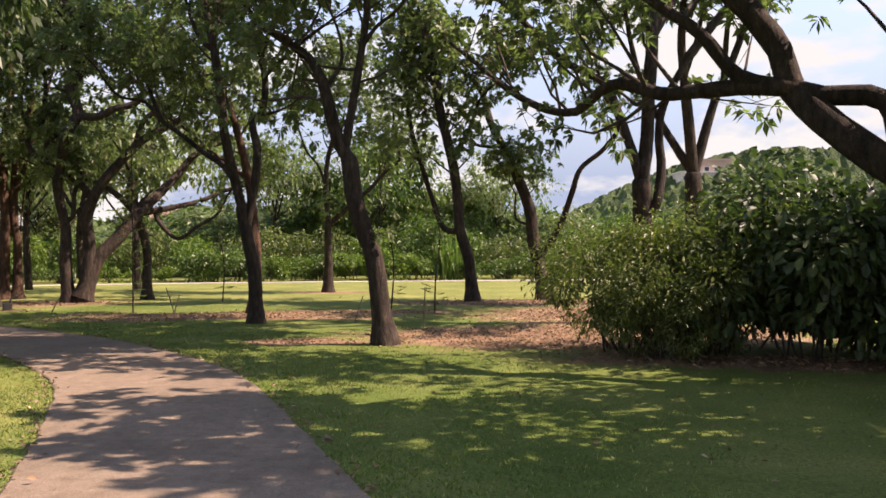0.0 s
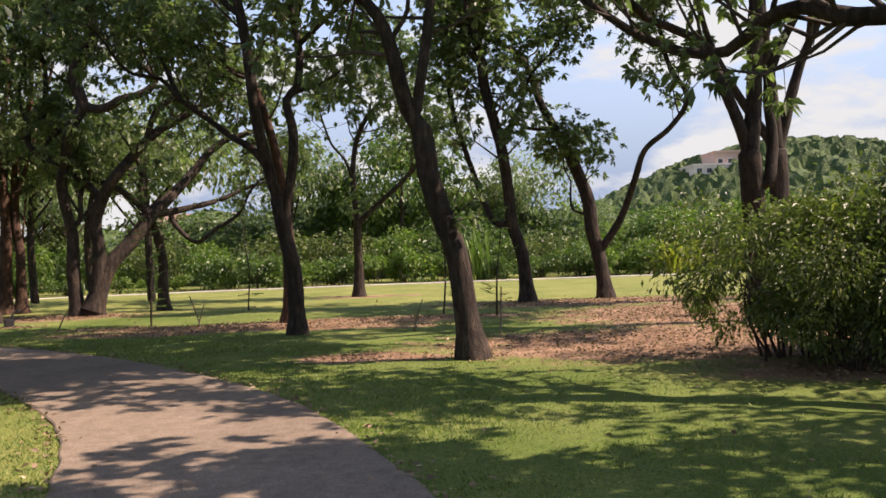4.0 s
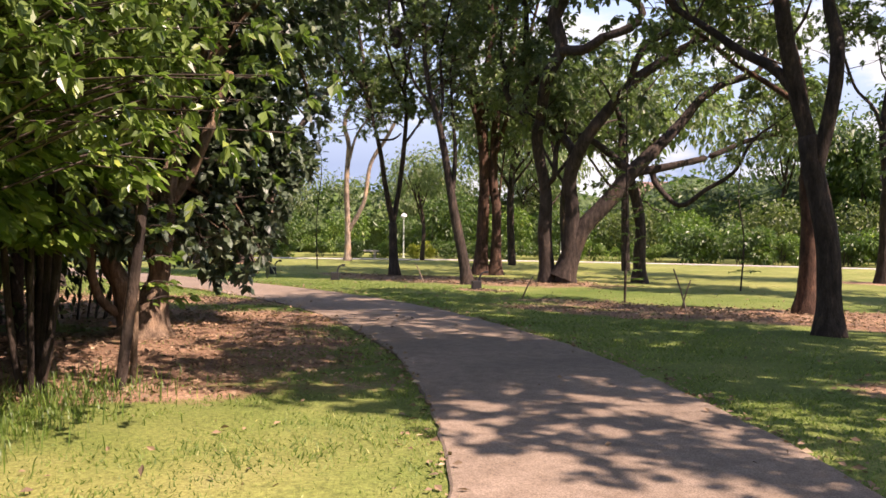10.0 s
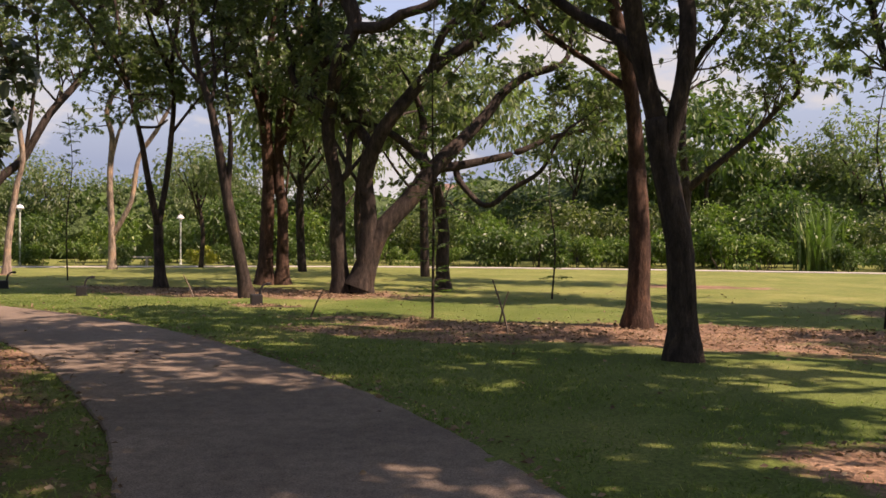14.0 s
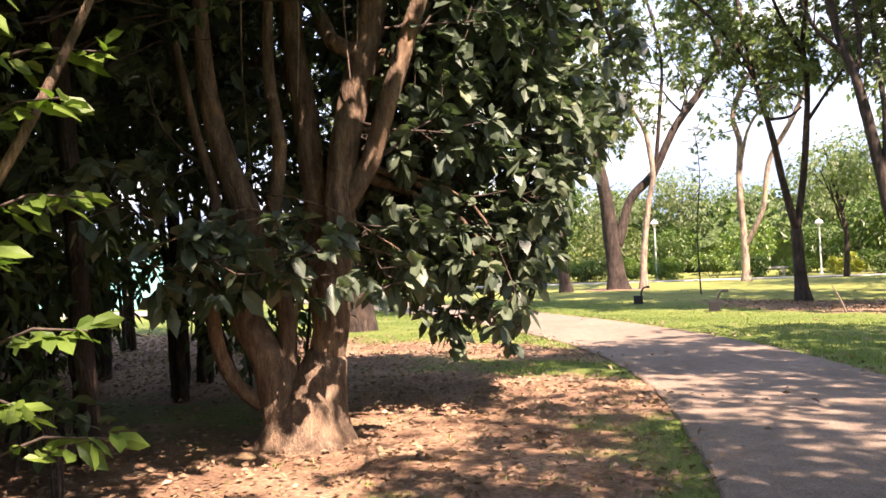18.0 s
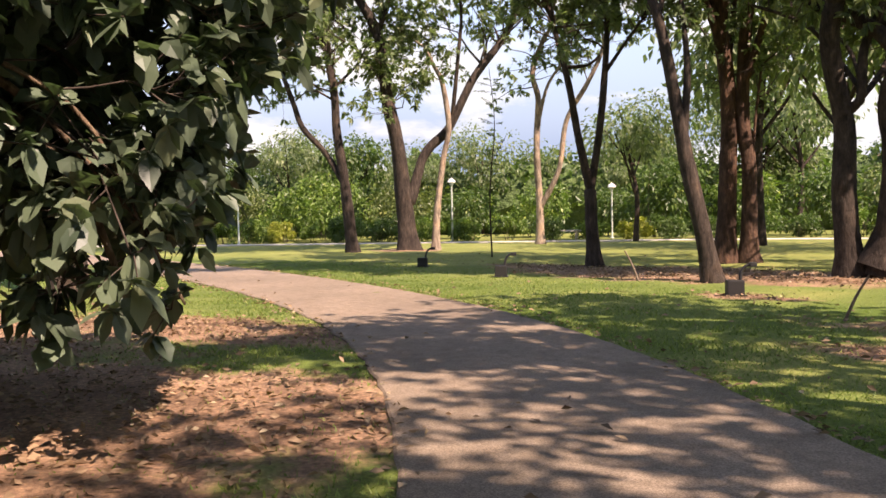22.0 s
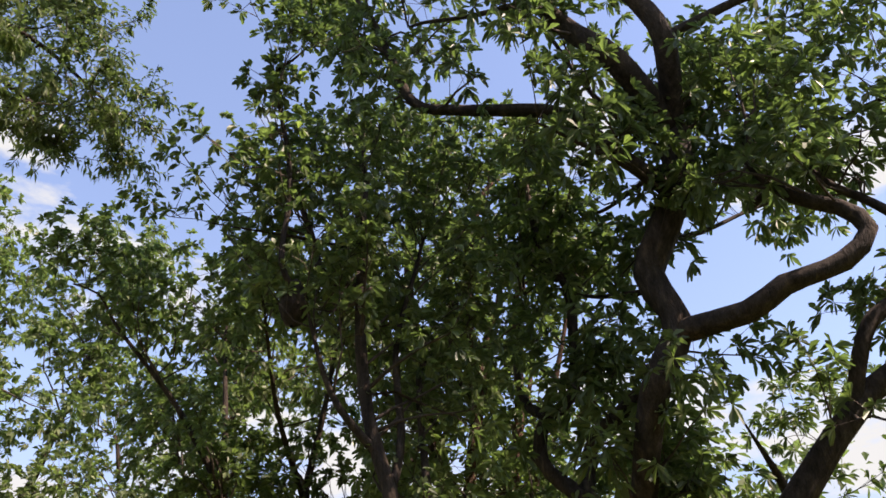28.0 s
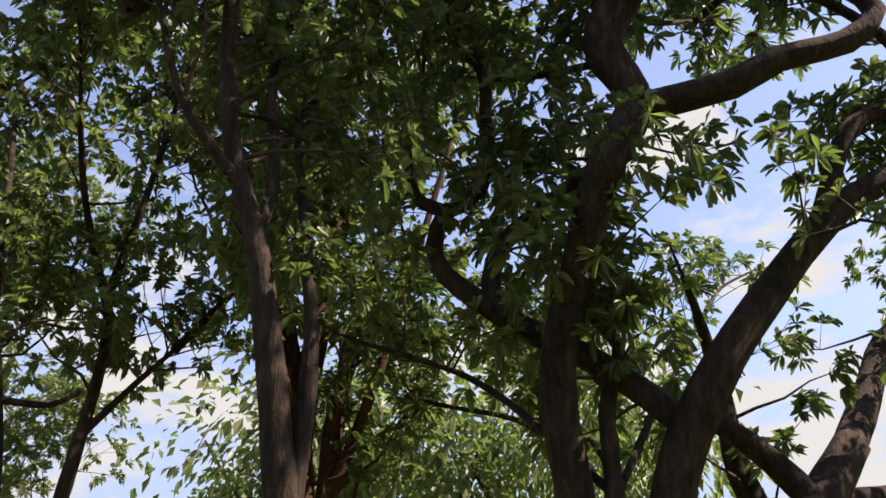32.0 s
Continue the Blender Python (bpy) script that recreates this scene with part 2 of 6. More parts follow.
LEAF = leaf_material("whorled_leaf", (0.066, 0.089, 0.047), (0.142, 0.18, 0.087), (0.23, 0.27, 0.11), 0.42, 0.48)
LEAF_FINE = leaf_material("fine_leaf", (0.092, 0.117, 0.062), (0.182, 0.222, 0.112), (0.28, 0.31, 0.14), 0.45, 0.5)
LEAF_BIG = leaf_material("broad_leaf", (0.06, 0.1, 0.028), (0.14, 0.2, 0.05), (0.28, 0.34, 0.085), 0.36, 0.35)
LEAF_FIG = leaf_material("dark_glossy_leaf", (0.045, 0.066, 0.046), (0.095, 0.13, 0.085), (0.2, 0.23, 0.14), 0.46, 0.22)
# deep shade is put into this darker leaf colour
LEAF_DARK = leaf_material("dark_shade_leaf", (0.03, 0.05, 0.024), (0.065, 0.1, 0.042), (0.16, 0.2, 0.07), 0.45, 0.28)
LEAF_DULL = leaf_material("dull_shrub_leaf", (0.055, 0.078, 0.026), (0.12, 0.15, 0.045), (0.26, 0.27, 0.08), 0.45, 0.35)
LEAF_HEDGE = leaf_material("bright_shrub_leaf", (0.06, 0.11, 0.02), (0.13, 0.2, 0.038), (0.32, 0.37, 0.08), 0.45, 0.35)
LEAF_YELLOW = leaf_material("yellow_green_leaf", (0.17, 0.19, 0.03), (0.3, 0.31, 0.05), (0.45, 0.42, 0.1), 0.45, 0.35)
LEAF_MID = leaf_material("mid_green_leaf", (0.035, 0.07, 0.018), (0.085, 0.14, 0.032), (0.24, 0.28, 0.075), 0.45, 0.35)
STRAP = leaf_material("strap_leaf", (0.06, 0.11, 0.025), (0.12, 0.19, 0.045), (0.28, 0.32, 0.1), 0.4, 0.3)
GRASS = leaf_material("grass_blade", (0.075, 0.125, 0.024), (0.165, 0.22, 0.052), (0.42, 0.39, 0.16), 0.6, 0.35)
DEAD_LEAF = leaf_material("fallen_leaf", (0.1, 0.064, 0.04), (0.25, 0.165, 0.105), (0.45, 0.34, 0.23), 0.8, 0.1)
GROUND = ground_material()
PATH_MAT = path_material()
KERB_MAT = surface("pale_concrete", (0.42, 0.38, 0.32), (0.55, 0.5, 0.43), 2.0)
BLACK = plain("black_plastic", (0.014, 0.013, 0.012), 0.6)
WHITE = plain("white_paint", (0.78, 0.78, 0.74), 0.4)
POLE = plain("pale_green_paint", (0.52, 0.56, 0.48), 0.45, 0.2)
TIMBER = surface("grey_timber", (0.12, 0.085, 0.06), (0.25, 0.19, 0.14), 10.0)
SCREEN = plain("turquoise_mesh", (0.2, 0.55, 0.5), 0.6)
BIN_GREEN = plain("green_plastic", (0.02, 0.16, 0.09), 0.4)
WALL = surface("rendered_wall", (0.6, 0.52, 0.47), (0.75, 0.68, 0.62), 0.4)
WALL_PINK = surface("pink_rendered_wall", (0.5, 0.34, 0.28), (0.6, 0.43, 0.36), 0.4)
ROOF = surface("brown_tiles", (0.16, 0.1, 0.07), (0.27, 0.18, 0.13), 1.5)
GLASS_DARK = plain("window_glass", (0.03, 0.035, 0.04), 0.12)
HILL = surface("far_wood", (0.035, 0.065, 0.02), (0.085, 0.125, 0.035), 0.35, bump=1.0, distance=0.5, fine=2.2)


# ---- mesh helpers ----
def mesh_of(name, verts, faces, mat, smooth=False):
    """A mesh from an array of corners and one array of faces (all with as many corners)."""
    verts, faces = np.asarray(verts, np.float32), np.asarray(faces, np.int32)
    me = bpy.data.meshes.new(name)
    k, n = faces.shape[1], len(faces)
    me.vertices.add(len(verts))
    me.vertices.foreach_set("co", verts.ravel())
    me.loops.add(n * k)
    me.loops.foreach_set("vertex_index", faces.ravel())
    me.polygons.add(n)
    me.polygons.foreach_set("loop_start", np.arange(0, n * k, k, dtype=np.int32))
    me.polygons.foreach_set("use_smooth", np.full(n, smooth))
    me.materials.append(mat)
    me.update(calc_edges=True)
    return me


JOINED = {"twigs", "crown", "foliage", "blades"}  # too many and too fine to pick apart


def child(name, me, parent, label=""):
    ob = new(name, me)
    ob.parent = parent
    return tagged(ob, label, kind="stuff" if name in JOINED else "")


def part(name, bm, mat, parent, label="", smooth=False):
    me = bpy.data.meshes.new(name)
    for f in bm.faces:
        f.smooth = smooth
    bm.to_mesh(me)
    bm.free()
    me.materials.append(mat)
    return child(name, me, parent, label)


def thing(name, x, y, z=0.0, label="", category="", group="", kind="", turn=0.0):
    ob = new(name)
    ob.matrix_basis = pose(x, y, z, 0, 0, turn)
    return tagged(ob, label, category, group, kind)


def box(sx, sy, sz, at=(0, 0, 0), bevel=0.0, turn=0.0):
    bm = bmesh.new()
    bmesh.ops.create_cube(bm, size=1.0, matrix=pose(*at, 0, 0, turn) @ Matrix.Diagonal((sx, sy, sz, 1)))
    if bevel:
        bmesh.ops.bevel(bm, geom=bm.edges[:], offset=bevel, segments=2, affect="EDGES", profile=0.7)
    return bm


def lathe(profile, sides=16):
    """A turned solid from (radius, height) pairs."""
    bm = bmesh.new()
    rings = []
    for r, z in profile:
        rings.append([bm.verts.new((r * math.cos(a), r * math.sin(a), z)) for a in np.linspace(0, 2 * math.pi, sides, endpoint=False)])
    for lo, hi in zip(rings, rings[1:]):
        for i in range(sides):
            bm.faces.new((lo[i], lo[(i + 1) % sides], hi[(i + 1) % sides], hi[i]))
    bm.faces.new(rings[0][::-1])
    bm.faces.new(rings[-1])
    return bm


def smooth_line(points, step):
    """A Catmull-Rom curve through the points, about a point every step metres."""
    p = np.asarray(points, float)
    p = np.vstack([2 * p[0] - p[1], p, 2 * p[-1] - p[-2]])
    out = []
    for i in range(1, len(p) - 2):
        n = max(2, int(np.linalg.norm(p[i + 1] - p[i]) / step))
        t = np.linspace(0, 1, n, endpoint=False)[:, None]
        a, b, c, d = p[i - 1 : i + 3]
        out.append(0.5 * (2 * b + (c - a) * t + (2 * a - 5 * b + 4 * c - d) * t**2 + (3 * b - a - 3 * c + d) * t**3))
    return np.vstack([*out, p[-2:-1]])


def tube(line, radii, sides, rng=None, rough=0.0):
    """Corners and quads of a tube along a line, with an uneven skin."""
    line = np.asarray(line, float)
    n = len(line)
    tang = np.gradient(line, axis=0)
    tang /= np.linalg.norm(tang, axis=1, keepdims=True) + 1e-9
    ref = np.where(np.abs(tang[:, 2:3]) > 0.85, [[1.0, 0.1, 0.0]], [[0.0, 0.0, 1.0]]) if n < 4 else np.tile([[0.83, 0.47, 0.31]], (n, 1))
    u = np.cross(tang, ref)
    u /= np.linalg.norm(u, axis=1, keepdims=True) + 1e-9
    v = np.cross(tang, u)
    a = np.linspace(0, 2 * np.pi, sides, endpoint=False)
    r = np.asarray(radii, float)[:, None] * np.ones(sides)
    if rng is not None and rough:
        ph = rng.uniform(0, 6.28, 6)
        s = np.arange(n)[:, None] * 0.55
        r = r * (1 + rough * (np.sin(2 * a + ph[0] + 0.4 * s) + 0.7 * np.sin(3 * a + ph[1] - 0.3 * s) + 0.6 * np.sin(s * 1.1 + ph[2]) + 0.5 * np.sin(5 * a + ph[3] + s)))
        r = r * (1 + rough * 0.6 * rng.standard_normal((n, sides)))
    ring = line[:, None] + r[..., None] * (np.cos(a)[None, :, None] * u[:, None] + np.sin(a)[None, :, None] * v[:, None])
    i, j = np.meshgrid(np.arange(n - 1), np.arange(sides), indexing="ij")
    k = (j + 1) % sides
    quads = np.stack([i * sides + j, i * sides + k, (i + 1) * sides + k, (i + 1) * sides + j], -1).reshape(-1, 4)
    return ring.reshape(-1, 3), quads


def tube_mesh(name, pieces, mat, smooth=True):
    """One mesh of many tubes given as (line, radii, sides, rng, rough)."""
    vs, fs, base = [], [], 0
    for line, radii, sides, rng, rough in pieces:
        v, q = tube(line, radii, sides, rng, rough)
        vs.append(v)
        fs.append(q + base)
        base += len(v)
    return mesh_of(name, np.vstack(vs), np.vstack(fs), mat, smooth)


def leaves(at, along, length, ratio, rng, droop=0.25, fold=0.3, full=True):
    """Corners and triangles of single leaves: at, along (n x 3), length (n)."""
    n = len(at)
    along = along / (np.linalg.norm(along, axis=1, keepdims=True) + 1e-9)
    side = np.cross(along, rng.standard_normal((n, 3)) * 0.55 + [0, 0, 1.0])
    side /= np.linalg.norm(side, axis=1, keepdims=True) + 1e-9
    up = np.cross(side, along)
    L = np.asarray(length)[:, None]
    w = L * ratio * 0.5 * rng.uniform(0.8, 1.2, (n, 1))
    tip = at + along * L - [0, 0, 1] * L * droop
    mid = at + along * L * 0.56 - [0, 0, 1] * L * droop * 0.2
    if full == 2:
        # broad leaf: rounded blade about a sunken midrib
        one = at + along * L * 0.26 - [0, 0, 1] * L * droop * 0.05
        two = at + along * L * 0.66 - [0, 0, 1] * L * droop * 0.4
        v = np.stack([at, one + side * w * 0.8 + up * w * fold, two + side * w + up * w * fold * 0.6, tip, two - side * w + up * w * fold * 0.6, one - side * w * 0.8 + up * w * fold, mid], 1).reshape(-1, 3)
        o = np.arange(n)[:, None] * 7
        f = np.hstack([o + [6, k, (k + 1) % 6] for k in range(6)]).reshape(-1, 3)
    elif full == 3:
        # blunt leaf, broadest towards the tip
        wide, end = at + along * L * 0.62 - [0, 0, 1] * L * droop * 0.3, at + along * L * 0.97 - [0, 0, 1] * L * droop
        v = np.stack([at, wide + side * w + up * w * fold, end + side * w * 0.42, end - side * w * 0.42, wide - side * w + up * w * fold], 1).reshape(-1, 3)
        o = np.arange(n)[:, None] * 5
        f = np.hstack([o + [0, 1, 2], o + [0, 2, 3], o + [0, 3, 4]]).reshape(-1, 3)
    elif full:
        lift = up * w * fold
        v = np.stack([at, mid + side * w + lift, mid - up * w * fold * 0.4, mid - side * w + lift, tip], 1).reshape(-1, 3)
        o = np.arange(n)[:, None] * 5
        f = np.hstack([o + [0, 1, 2], o + [0, 2, 3], o + [2, 1, 4], o + [2, 4, 3]]).reshape(-1, 3)
    else:
        v = np.stack([at, mid + side * w + up * w * fold, tip, mid - side * w + up * w * fold], 1).reshape(-1, 3)
        o = np.arange(n)[:, None] * 4
        f = np.hstack([o + [0, 1, 2], o + [0, 2, 3]]).reshape(-1, 3)
    return v, f


def unit_rows(d):
    return d / (np.linalg.norm(d, axis=1, keepdims=True) + 1e-9)


def whorls(tips, dirs, count, length, ratio, rng, full=3, spread=0.9, droop=0.3, trail=0.45):
    """Leaves in whorls round the twig tips."""
    n = len(tips)
    d = np.repeat(dirs, count, 0)
    at = np.repeat(tips, count, 0) - unit_rows(d) * rng.uniform(0, length * trail, (n * count, 1)) + rng.normal(0, length * 0.05, (n * count, 3))
    d = d / (np.linalg.norm(d, axis=1, keepdims=True) + 1e-9)
    r = rng.standard_normal((n * count, 3))
    r -= (r * d).sum(1, keepdims=True) * d
    r /= np.linalg.norm(r, axis=1, keepdims=True) + 1e-9
    along = d * rng.uniform(0.1, 0.9, (n * count, 1)) + r * spread
    return leaves(at, along, length * rng.uniform(0.6, 1.15, n * count), ratio, rng, droop, 0.2, full)


def unit(v):
    return v / (np.linalg.norm(v) + 1e-9)


# ---- lie of the land ----
def ground_height(x, y):
    """The lawn falls gently from the start of the walk and lies flat beyond."""
    t = np.clip(1 - np.asarray(y, float) / 9.5, 0, 2.2)
    h = 0.34 * (t - 0.25 * np.minimum(t, 1) * (1 - np.minimum(t, 1)))
    return float(h) if np.ndim(h) == 0 else h


CLEARWAY = [(1.6, 1.5), (-0.5, 5.6), (-3.5, 11.8), (-6.6, 15.1), (-9.6, 18.3), (-12.4, 21.9), (-15.2, 25.4)]  # kept pruned for walkers


def in_clearway(p, margin=1.6, height=4.6):
    """Whether points lie in the pruned space over the walkers' line."""
    best = np.full(len(p), 1e9)
    for (ax, ay), (bx, by) in zip(CLEARWAY, CLEARWAY[1:]):
        d = np.array([bx - ax, by - ay])
        t = np.clip(((p[:, :2] - [ax, ay]) @ d) / (d @ d), 0, 1)[:, None]
        best = np.minimum(best, np.linalg.norm(p[:, :2] - [ax, ay] - t * d, axis=1))
    return (best < margin) & (p[:, 2] < height)


# ---- trees ----
def fig_outline(u, w, z):
    """The fig's crown: behind and beside the stems, with one low bough hanging in front."""
    bough = -1.6 < u < 0.7 and 1.2 < z < 1.88 and -1.3 < w < -0.35
    return u < 1.7 + 0.25 * w + 0.55 * (min(z, 3.6) - 1) and (w > 0.5 or (u > 0.4 and w > -0.4) or z > 4.4 or (u < -1.4 and z > 1.7) or bough)


def spreading_outline(u, w, z):
    """The old tree's crown: a thin, open gap between the leader and the long side limb, wider towards the back."""
    k = 9 / max(9 + w, 2)
    a, b = -1 + (u + 1) * k, 1.4 + (z - 1.4) * k
    return not (0.3 < a < 3.1 and 4.8 < b < 7.3) or int(u * 37 + z * 53) % 8 < 5


def twisted_outline(u, w, z):
    """A crown that opens to the sky round its leader."""
    return not (-1.4 < u < 2.0 and 5.8 < z < 8.2 and w < 3.0) or int(u * 37 + z * 53) % 8 < 3


def lawn_outline(u, w, z):
    """A crown whose long limb is bare towards its end."""
    return u > -8.6


def low_outline(u, w, z):
    """A small tree that stays below its neighbours' boughs."""
    return z < 5.2


def grow(limbs, rng, per_metre, reach, twig, lowest, up=0.35, start=0.35, place=None, outline=None):
    """Side branches and twigs on limbs (line, r0, r1): tubes, twig tips and the way each tip points."""
    pieces, tips, dirs = [], [], []
    for line, r0, r1 in limbs:
        seg = np.linalg.norm(np.diff(line, axis=0), axis=1)
        total = seg.sum()
        cum = np.r_[0, np.cumsum(seg)] / total
        count = max(2, int(round(per_metre * total * (1 - start))))
        where = np.sort(np.r_[start + (1 - start) * rng.random(count) ** 0.7, 1.0, 1.0])
        for s in where:
            p = np.array([np.interp(s, cum, line[:, k]) for k in range(3)])
            if p[2] < lowest:
                continue
            q = np.array([np.interp(min(1, s + 0.05), cum, line[:, k]) for k in range(3)])
            q0 = np.array([np.interp(max(0, s - 0.05), cum, line[:, k]) for k in range(3)])
            tang = unit(q - q0)
            d = unit(tang * 0.55 + rng.standard_normal(3) * [0.75, 0.75, 0.5] + [0, 0, up])
            length = reach * rng.uniform(0.45, 1.0) * (1.15 - 0.35 * s)
            pts, here = [p], p.copy()
            for _ in range(4):
                d = unit(d + rng.standard_normal(3) * 0.33 + [0, 0, 0.1])
                here = here + d * length / 4
                pts.append(here.copy())
            pts = np.array(pts)
            if place is not None and in_clearway(pts @ place[:3, :3].T + place[:3, 3], 1.15).any():
                continue
            if outline is not None and not outline(*pts[-1]):
                continue
            rb = min(max(0.007, (r0 + (r1 - r0) * s) * 0.45), 0.007 + 0.014 * length)
            pieces.append((pts, np.linspace(rb, 0.005, 5), 5, None, 0))
            for _ in range(twig):
                k = 4.0 - 2.6 * rng.random() ** 1.5
                i = min(3, int(k))
                b = pts[i] + (pts[i + 1] - pts[i]) * (k - i)
                td = unit(unit(pts[i + 1] - pts[i]) * 0.5 + rng.standard_normal(3) * 0.7 + [0, 0, 0.34])
                tl = rng.uniform(0.25, 0.75) * (0.4 + 0.25 * reach)
                e = b + td * tl
                if outline is not None and not outline(*e):
                    continue
                if len(tips) % 2:
                    pieces.append((np.array([b, e]), np.array([0.007, 0.004]), 3, None, 0))
                tips.append(e)
                dirs.append(td)
            tips.append(pts[-1])
            dirs.append(d)
    return pieces, np.array(tips), np.array(dirs)


def tree(label, x, y, turn, limbs, seed, bark=None, leaf=None, per_metre=2.2, reach=1.8, twig=9, lowest=2.5, whorl=13, size=0.2, ratio=0.44,
         full=3, sway=0.35, flare=0.65, droop=0.3, start=0.35, up=0.35, tips=True, outline=None, shoots=(), roots=(), trail=0.45, group="park trees", name="tree", category="tree"):
    """A tree from its limbs, each (r0, r1, [(out, up), ...]) in the tree's own upright plane; the first one is the trunk."""
    bark, leaf = bark or BARK, leaf or LEAF
    rng = np.random.default_rng(seed)
    top = thing(name, x, y, ground_height(x, y), label, category, group, turn=turn)
    lines = []
    starts = np.array([pts[0][:2] for _, _, pts in limbs], float)
    for i, (r0, r1, pts) in enumerate(limbs):
        p = np.array([(q[0], q[2] if len(q) > 2 else 0.0, q[1]) for q in pts], float)
        if i == 0:
            p[0, 2] = -0.15
        free = i > 0 and p[0, 2] > 0.35
        if i and p[0, 2] > 0.8 and not p[:, 1].any():
            deep = np.cumsum(np.linalg.norm(np.diff(p, axis=0, prepend=p[:1]), axis=1))
            p[:, 1] = rng.choice([-1, 1]) * sway * 0.35 * deep + 0.15 * np.sin(deep * 1.1 + rng.uniform(0, 6)) * np.minimum(deep, 1)
        if free:
            # a limb springs from the nearest point of those already there
            spine = np.vstack([ln for ln, _, _ in lines])
            near = spine[np.argmin(np.hypot(spine[:, 0] - p[0, 0], spine[:, 2] - p[0, 2]))]
            p[:, 1] += near[1]
            if np.hypot(near[0] - p[0, 0], near[2] - p[0, 2]) < 0.25:
                p[0] = near
            else:
                p = np.vstack([near, p])
        end = r1
        tail = 0
        if r1 > 0.028 and (np.hypot(*(starts - p[-1, [0, 2]]).T) > 0.6).all() and p[-1, 2] > 2.2 and tips:
            # the end thins out into a crooked tip
            d, here = unit(p[-1] - p[-2]), p[-1]
            tail, end = min(3.2, 0.8 + r1 * 14), 0.014
            more = []
            for _ in range(3):
                d = unit(d + rng.standard_normal(3) * 0.35 + [0, 0, 0.15])
                here = here + d * tail / 3
                more.append(here)
            p = np.vstack([p, more])
        line = smooth_line(p, 0.14 + r0 * 0.5)
        s = np.r_[0, np.cumsum(np.linalg.norm(np.diff(line, axis=0), axis=1))]
        radii = np.interp(s, [0, max(s[-1] - tail, 0.01), s[-1] + 1e-3], [r0, r1, end])
        if p[0, 2] < 0.35:
            radii = radii * (1 + flare * np.exp(-np.maximum(line[:, 2], 0) / (0.9 * r0 + 0.06)))
        sides = 14 if r0 > 0.2 else 10 if r0 > 0.08 else 7
        closed = np.vstack([line, line[-1:] + (line[-1:] - line[-2:-1]) * 0.2, line[-1:] + (line[-1:] - line[-2:-1]) * 0.25])
        v, q = tube(closed, np.r_[radii, radii[-1] * 0.8, radii[-1] * 0.05], sides, rng, 0.045)
        me = mesh_of("trunk" if i == 0 else "limb", v, q, bark, True)
        child("trunk" if i == 0 else "limb", me, top)
        lines.append((line, r0, end))
    pieces, ends, dirs = grow(lines, rng, per_metre, reach, twig, lowest, up, start, np.array(top.matrix_basis), outline)
    for u, w, high, low in roots:
        # a thin air root hanging from the boughs
        ln = smooth_line([(u, w, high), (u + rng.normal(0, 0.03), w, (high + low) / 2), (u + rng.normal(0, 0.04), w, low)], 0.25)
        child("air_root", tube_mesh("air_root", [(ln, np.linspace(0.009, 0.005, len(ln)), 5, rng, 0.05)], BARK_PALE), top)
    for u, w, z in shoots:
        # a leafy shoot straight from the bark
        for _ in range(7):
            e = np.array([u, w, z]) + rng.normal(0, 0.2, 3)
            spine = lines[0][0]
            b = spine[np.argmin(np.linalg.norm(spine - [u, w, z - 0.3], axis=1))]
            pieces.append((np.array([b, (b + e) / 2, e]), np.array([0.012, 0.009, 0.005]), 4, None, 0))
            ends, dirs = np.vstack([ends, e]), np.vstack([dirs, e - b])
    if pieces:
        child("twigs", tube_mesh("twigs", pieces, TWIG), top)
        v, f = whorls(ends, dirs, whorl, size, ratio, rng, full, droop=droop, trail=trail)
        child("crown", mesh_of("crown", v, f, leaf), top)
    return top


# ---- ground, paths ----
CENTRE = [(7.6, -10.0), (5.2, -5.0), (2.5, 0.5), (0.8, 4.0), (-0.65, 7.1), (-2.45, 11.0), (-4.25, 14.2), (-7.3, 17.6), (-9.45, 19.45), (-12.9, 21.8),
          (-16.4, 23.5), (-20.3, 24.7), (-25.0, 25.6), (-32.0, 26.3), (-45.0, 26.5), (-75.0, 22.0)]
FAR_LINE = [(-95.0, 8.0), (-60.0, 30.0), (-51.0, 35.5), (-36.5, 47.0), (-28.0, 52.8), (-20.0, 55.8), (-11.0, 57.6), (0.0, 58.8), (10.0, 59.2), (25.0, 58.0), (60.0, 50.0)]
LITTER = [(-14.2, 18.6, 2.6, 1.6, 35), (3.2, 20.6, 6.0, 3.4, 6), (5.0, 27.0, 5.4, 4.6, 0), (2.2, 33.2, 6.0, 2.4, 0), (-4.2, 27.8, 5.0, 1.3, 4), (-7.6, 26.3, 6.2, 1.3, -8), (-18.4, 32.6, 5.6, 2.3, 10), (-22.3, 32.6, 3.2, 1.1, 0), (-7.4, 42.2, 3.0, 1.2, 0),
          (-2.9, 19.0, 1.5, 0.9, 0), (5.5, 15.9, 3.8, 1.2, -10), (-12.4, 17.4, 2.0, 1.7, 30), (-14.6, 19.3, 3.6, 1.5, 30), (-11.2, 17.4, 1.5, 0.8, 45), (-18.6, 21.2, 3.4, 1.2, 20), (-13.2, 13.6, 6.0, 3.0, 35),
          (-22.0, 17.0, 8.0, 4.0, 10), (-10.2, 24.9, 2.6, 0.7, -6), (-15.5, 28.9, 1.2, 0.5, 0), (-9.4, 13.9, 1.9, 0.34, 55), (-35.4, 37.3, 2.2, 1.2, 0)]


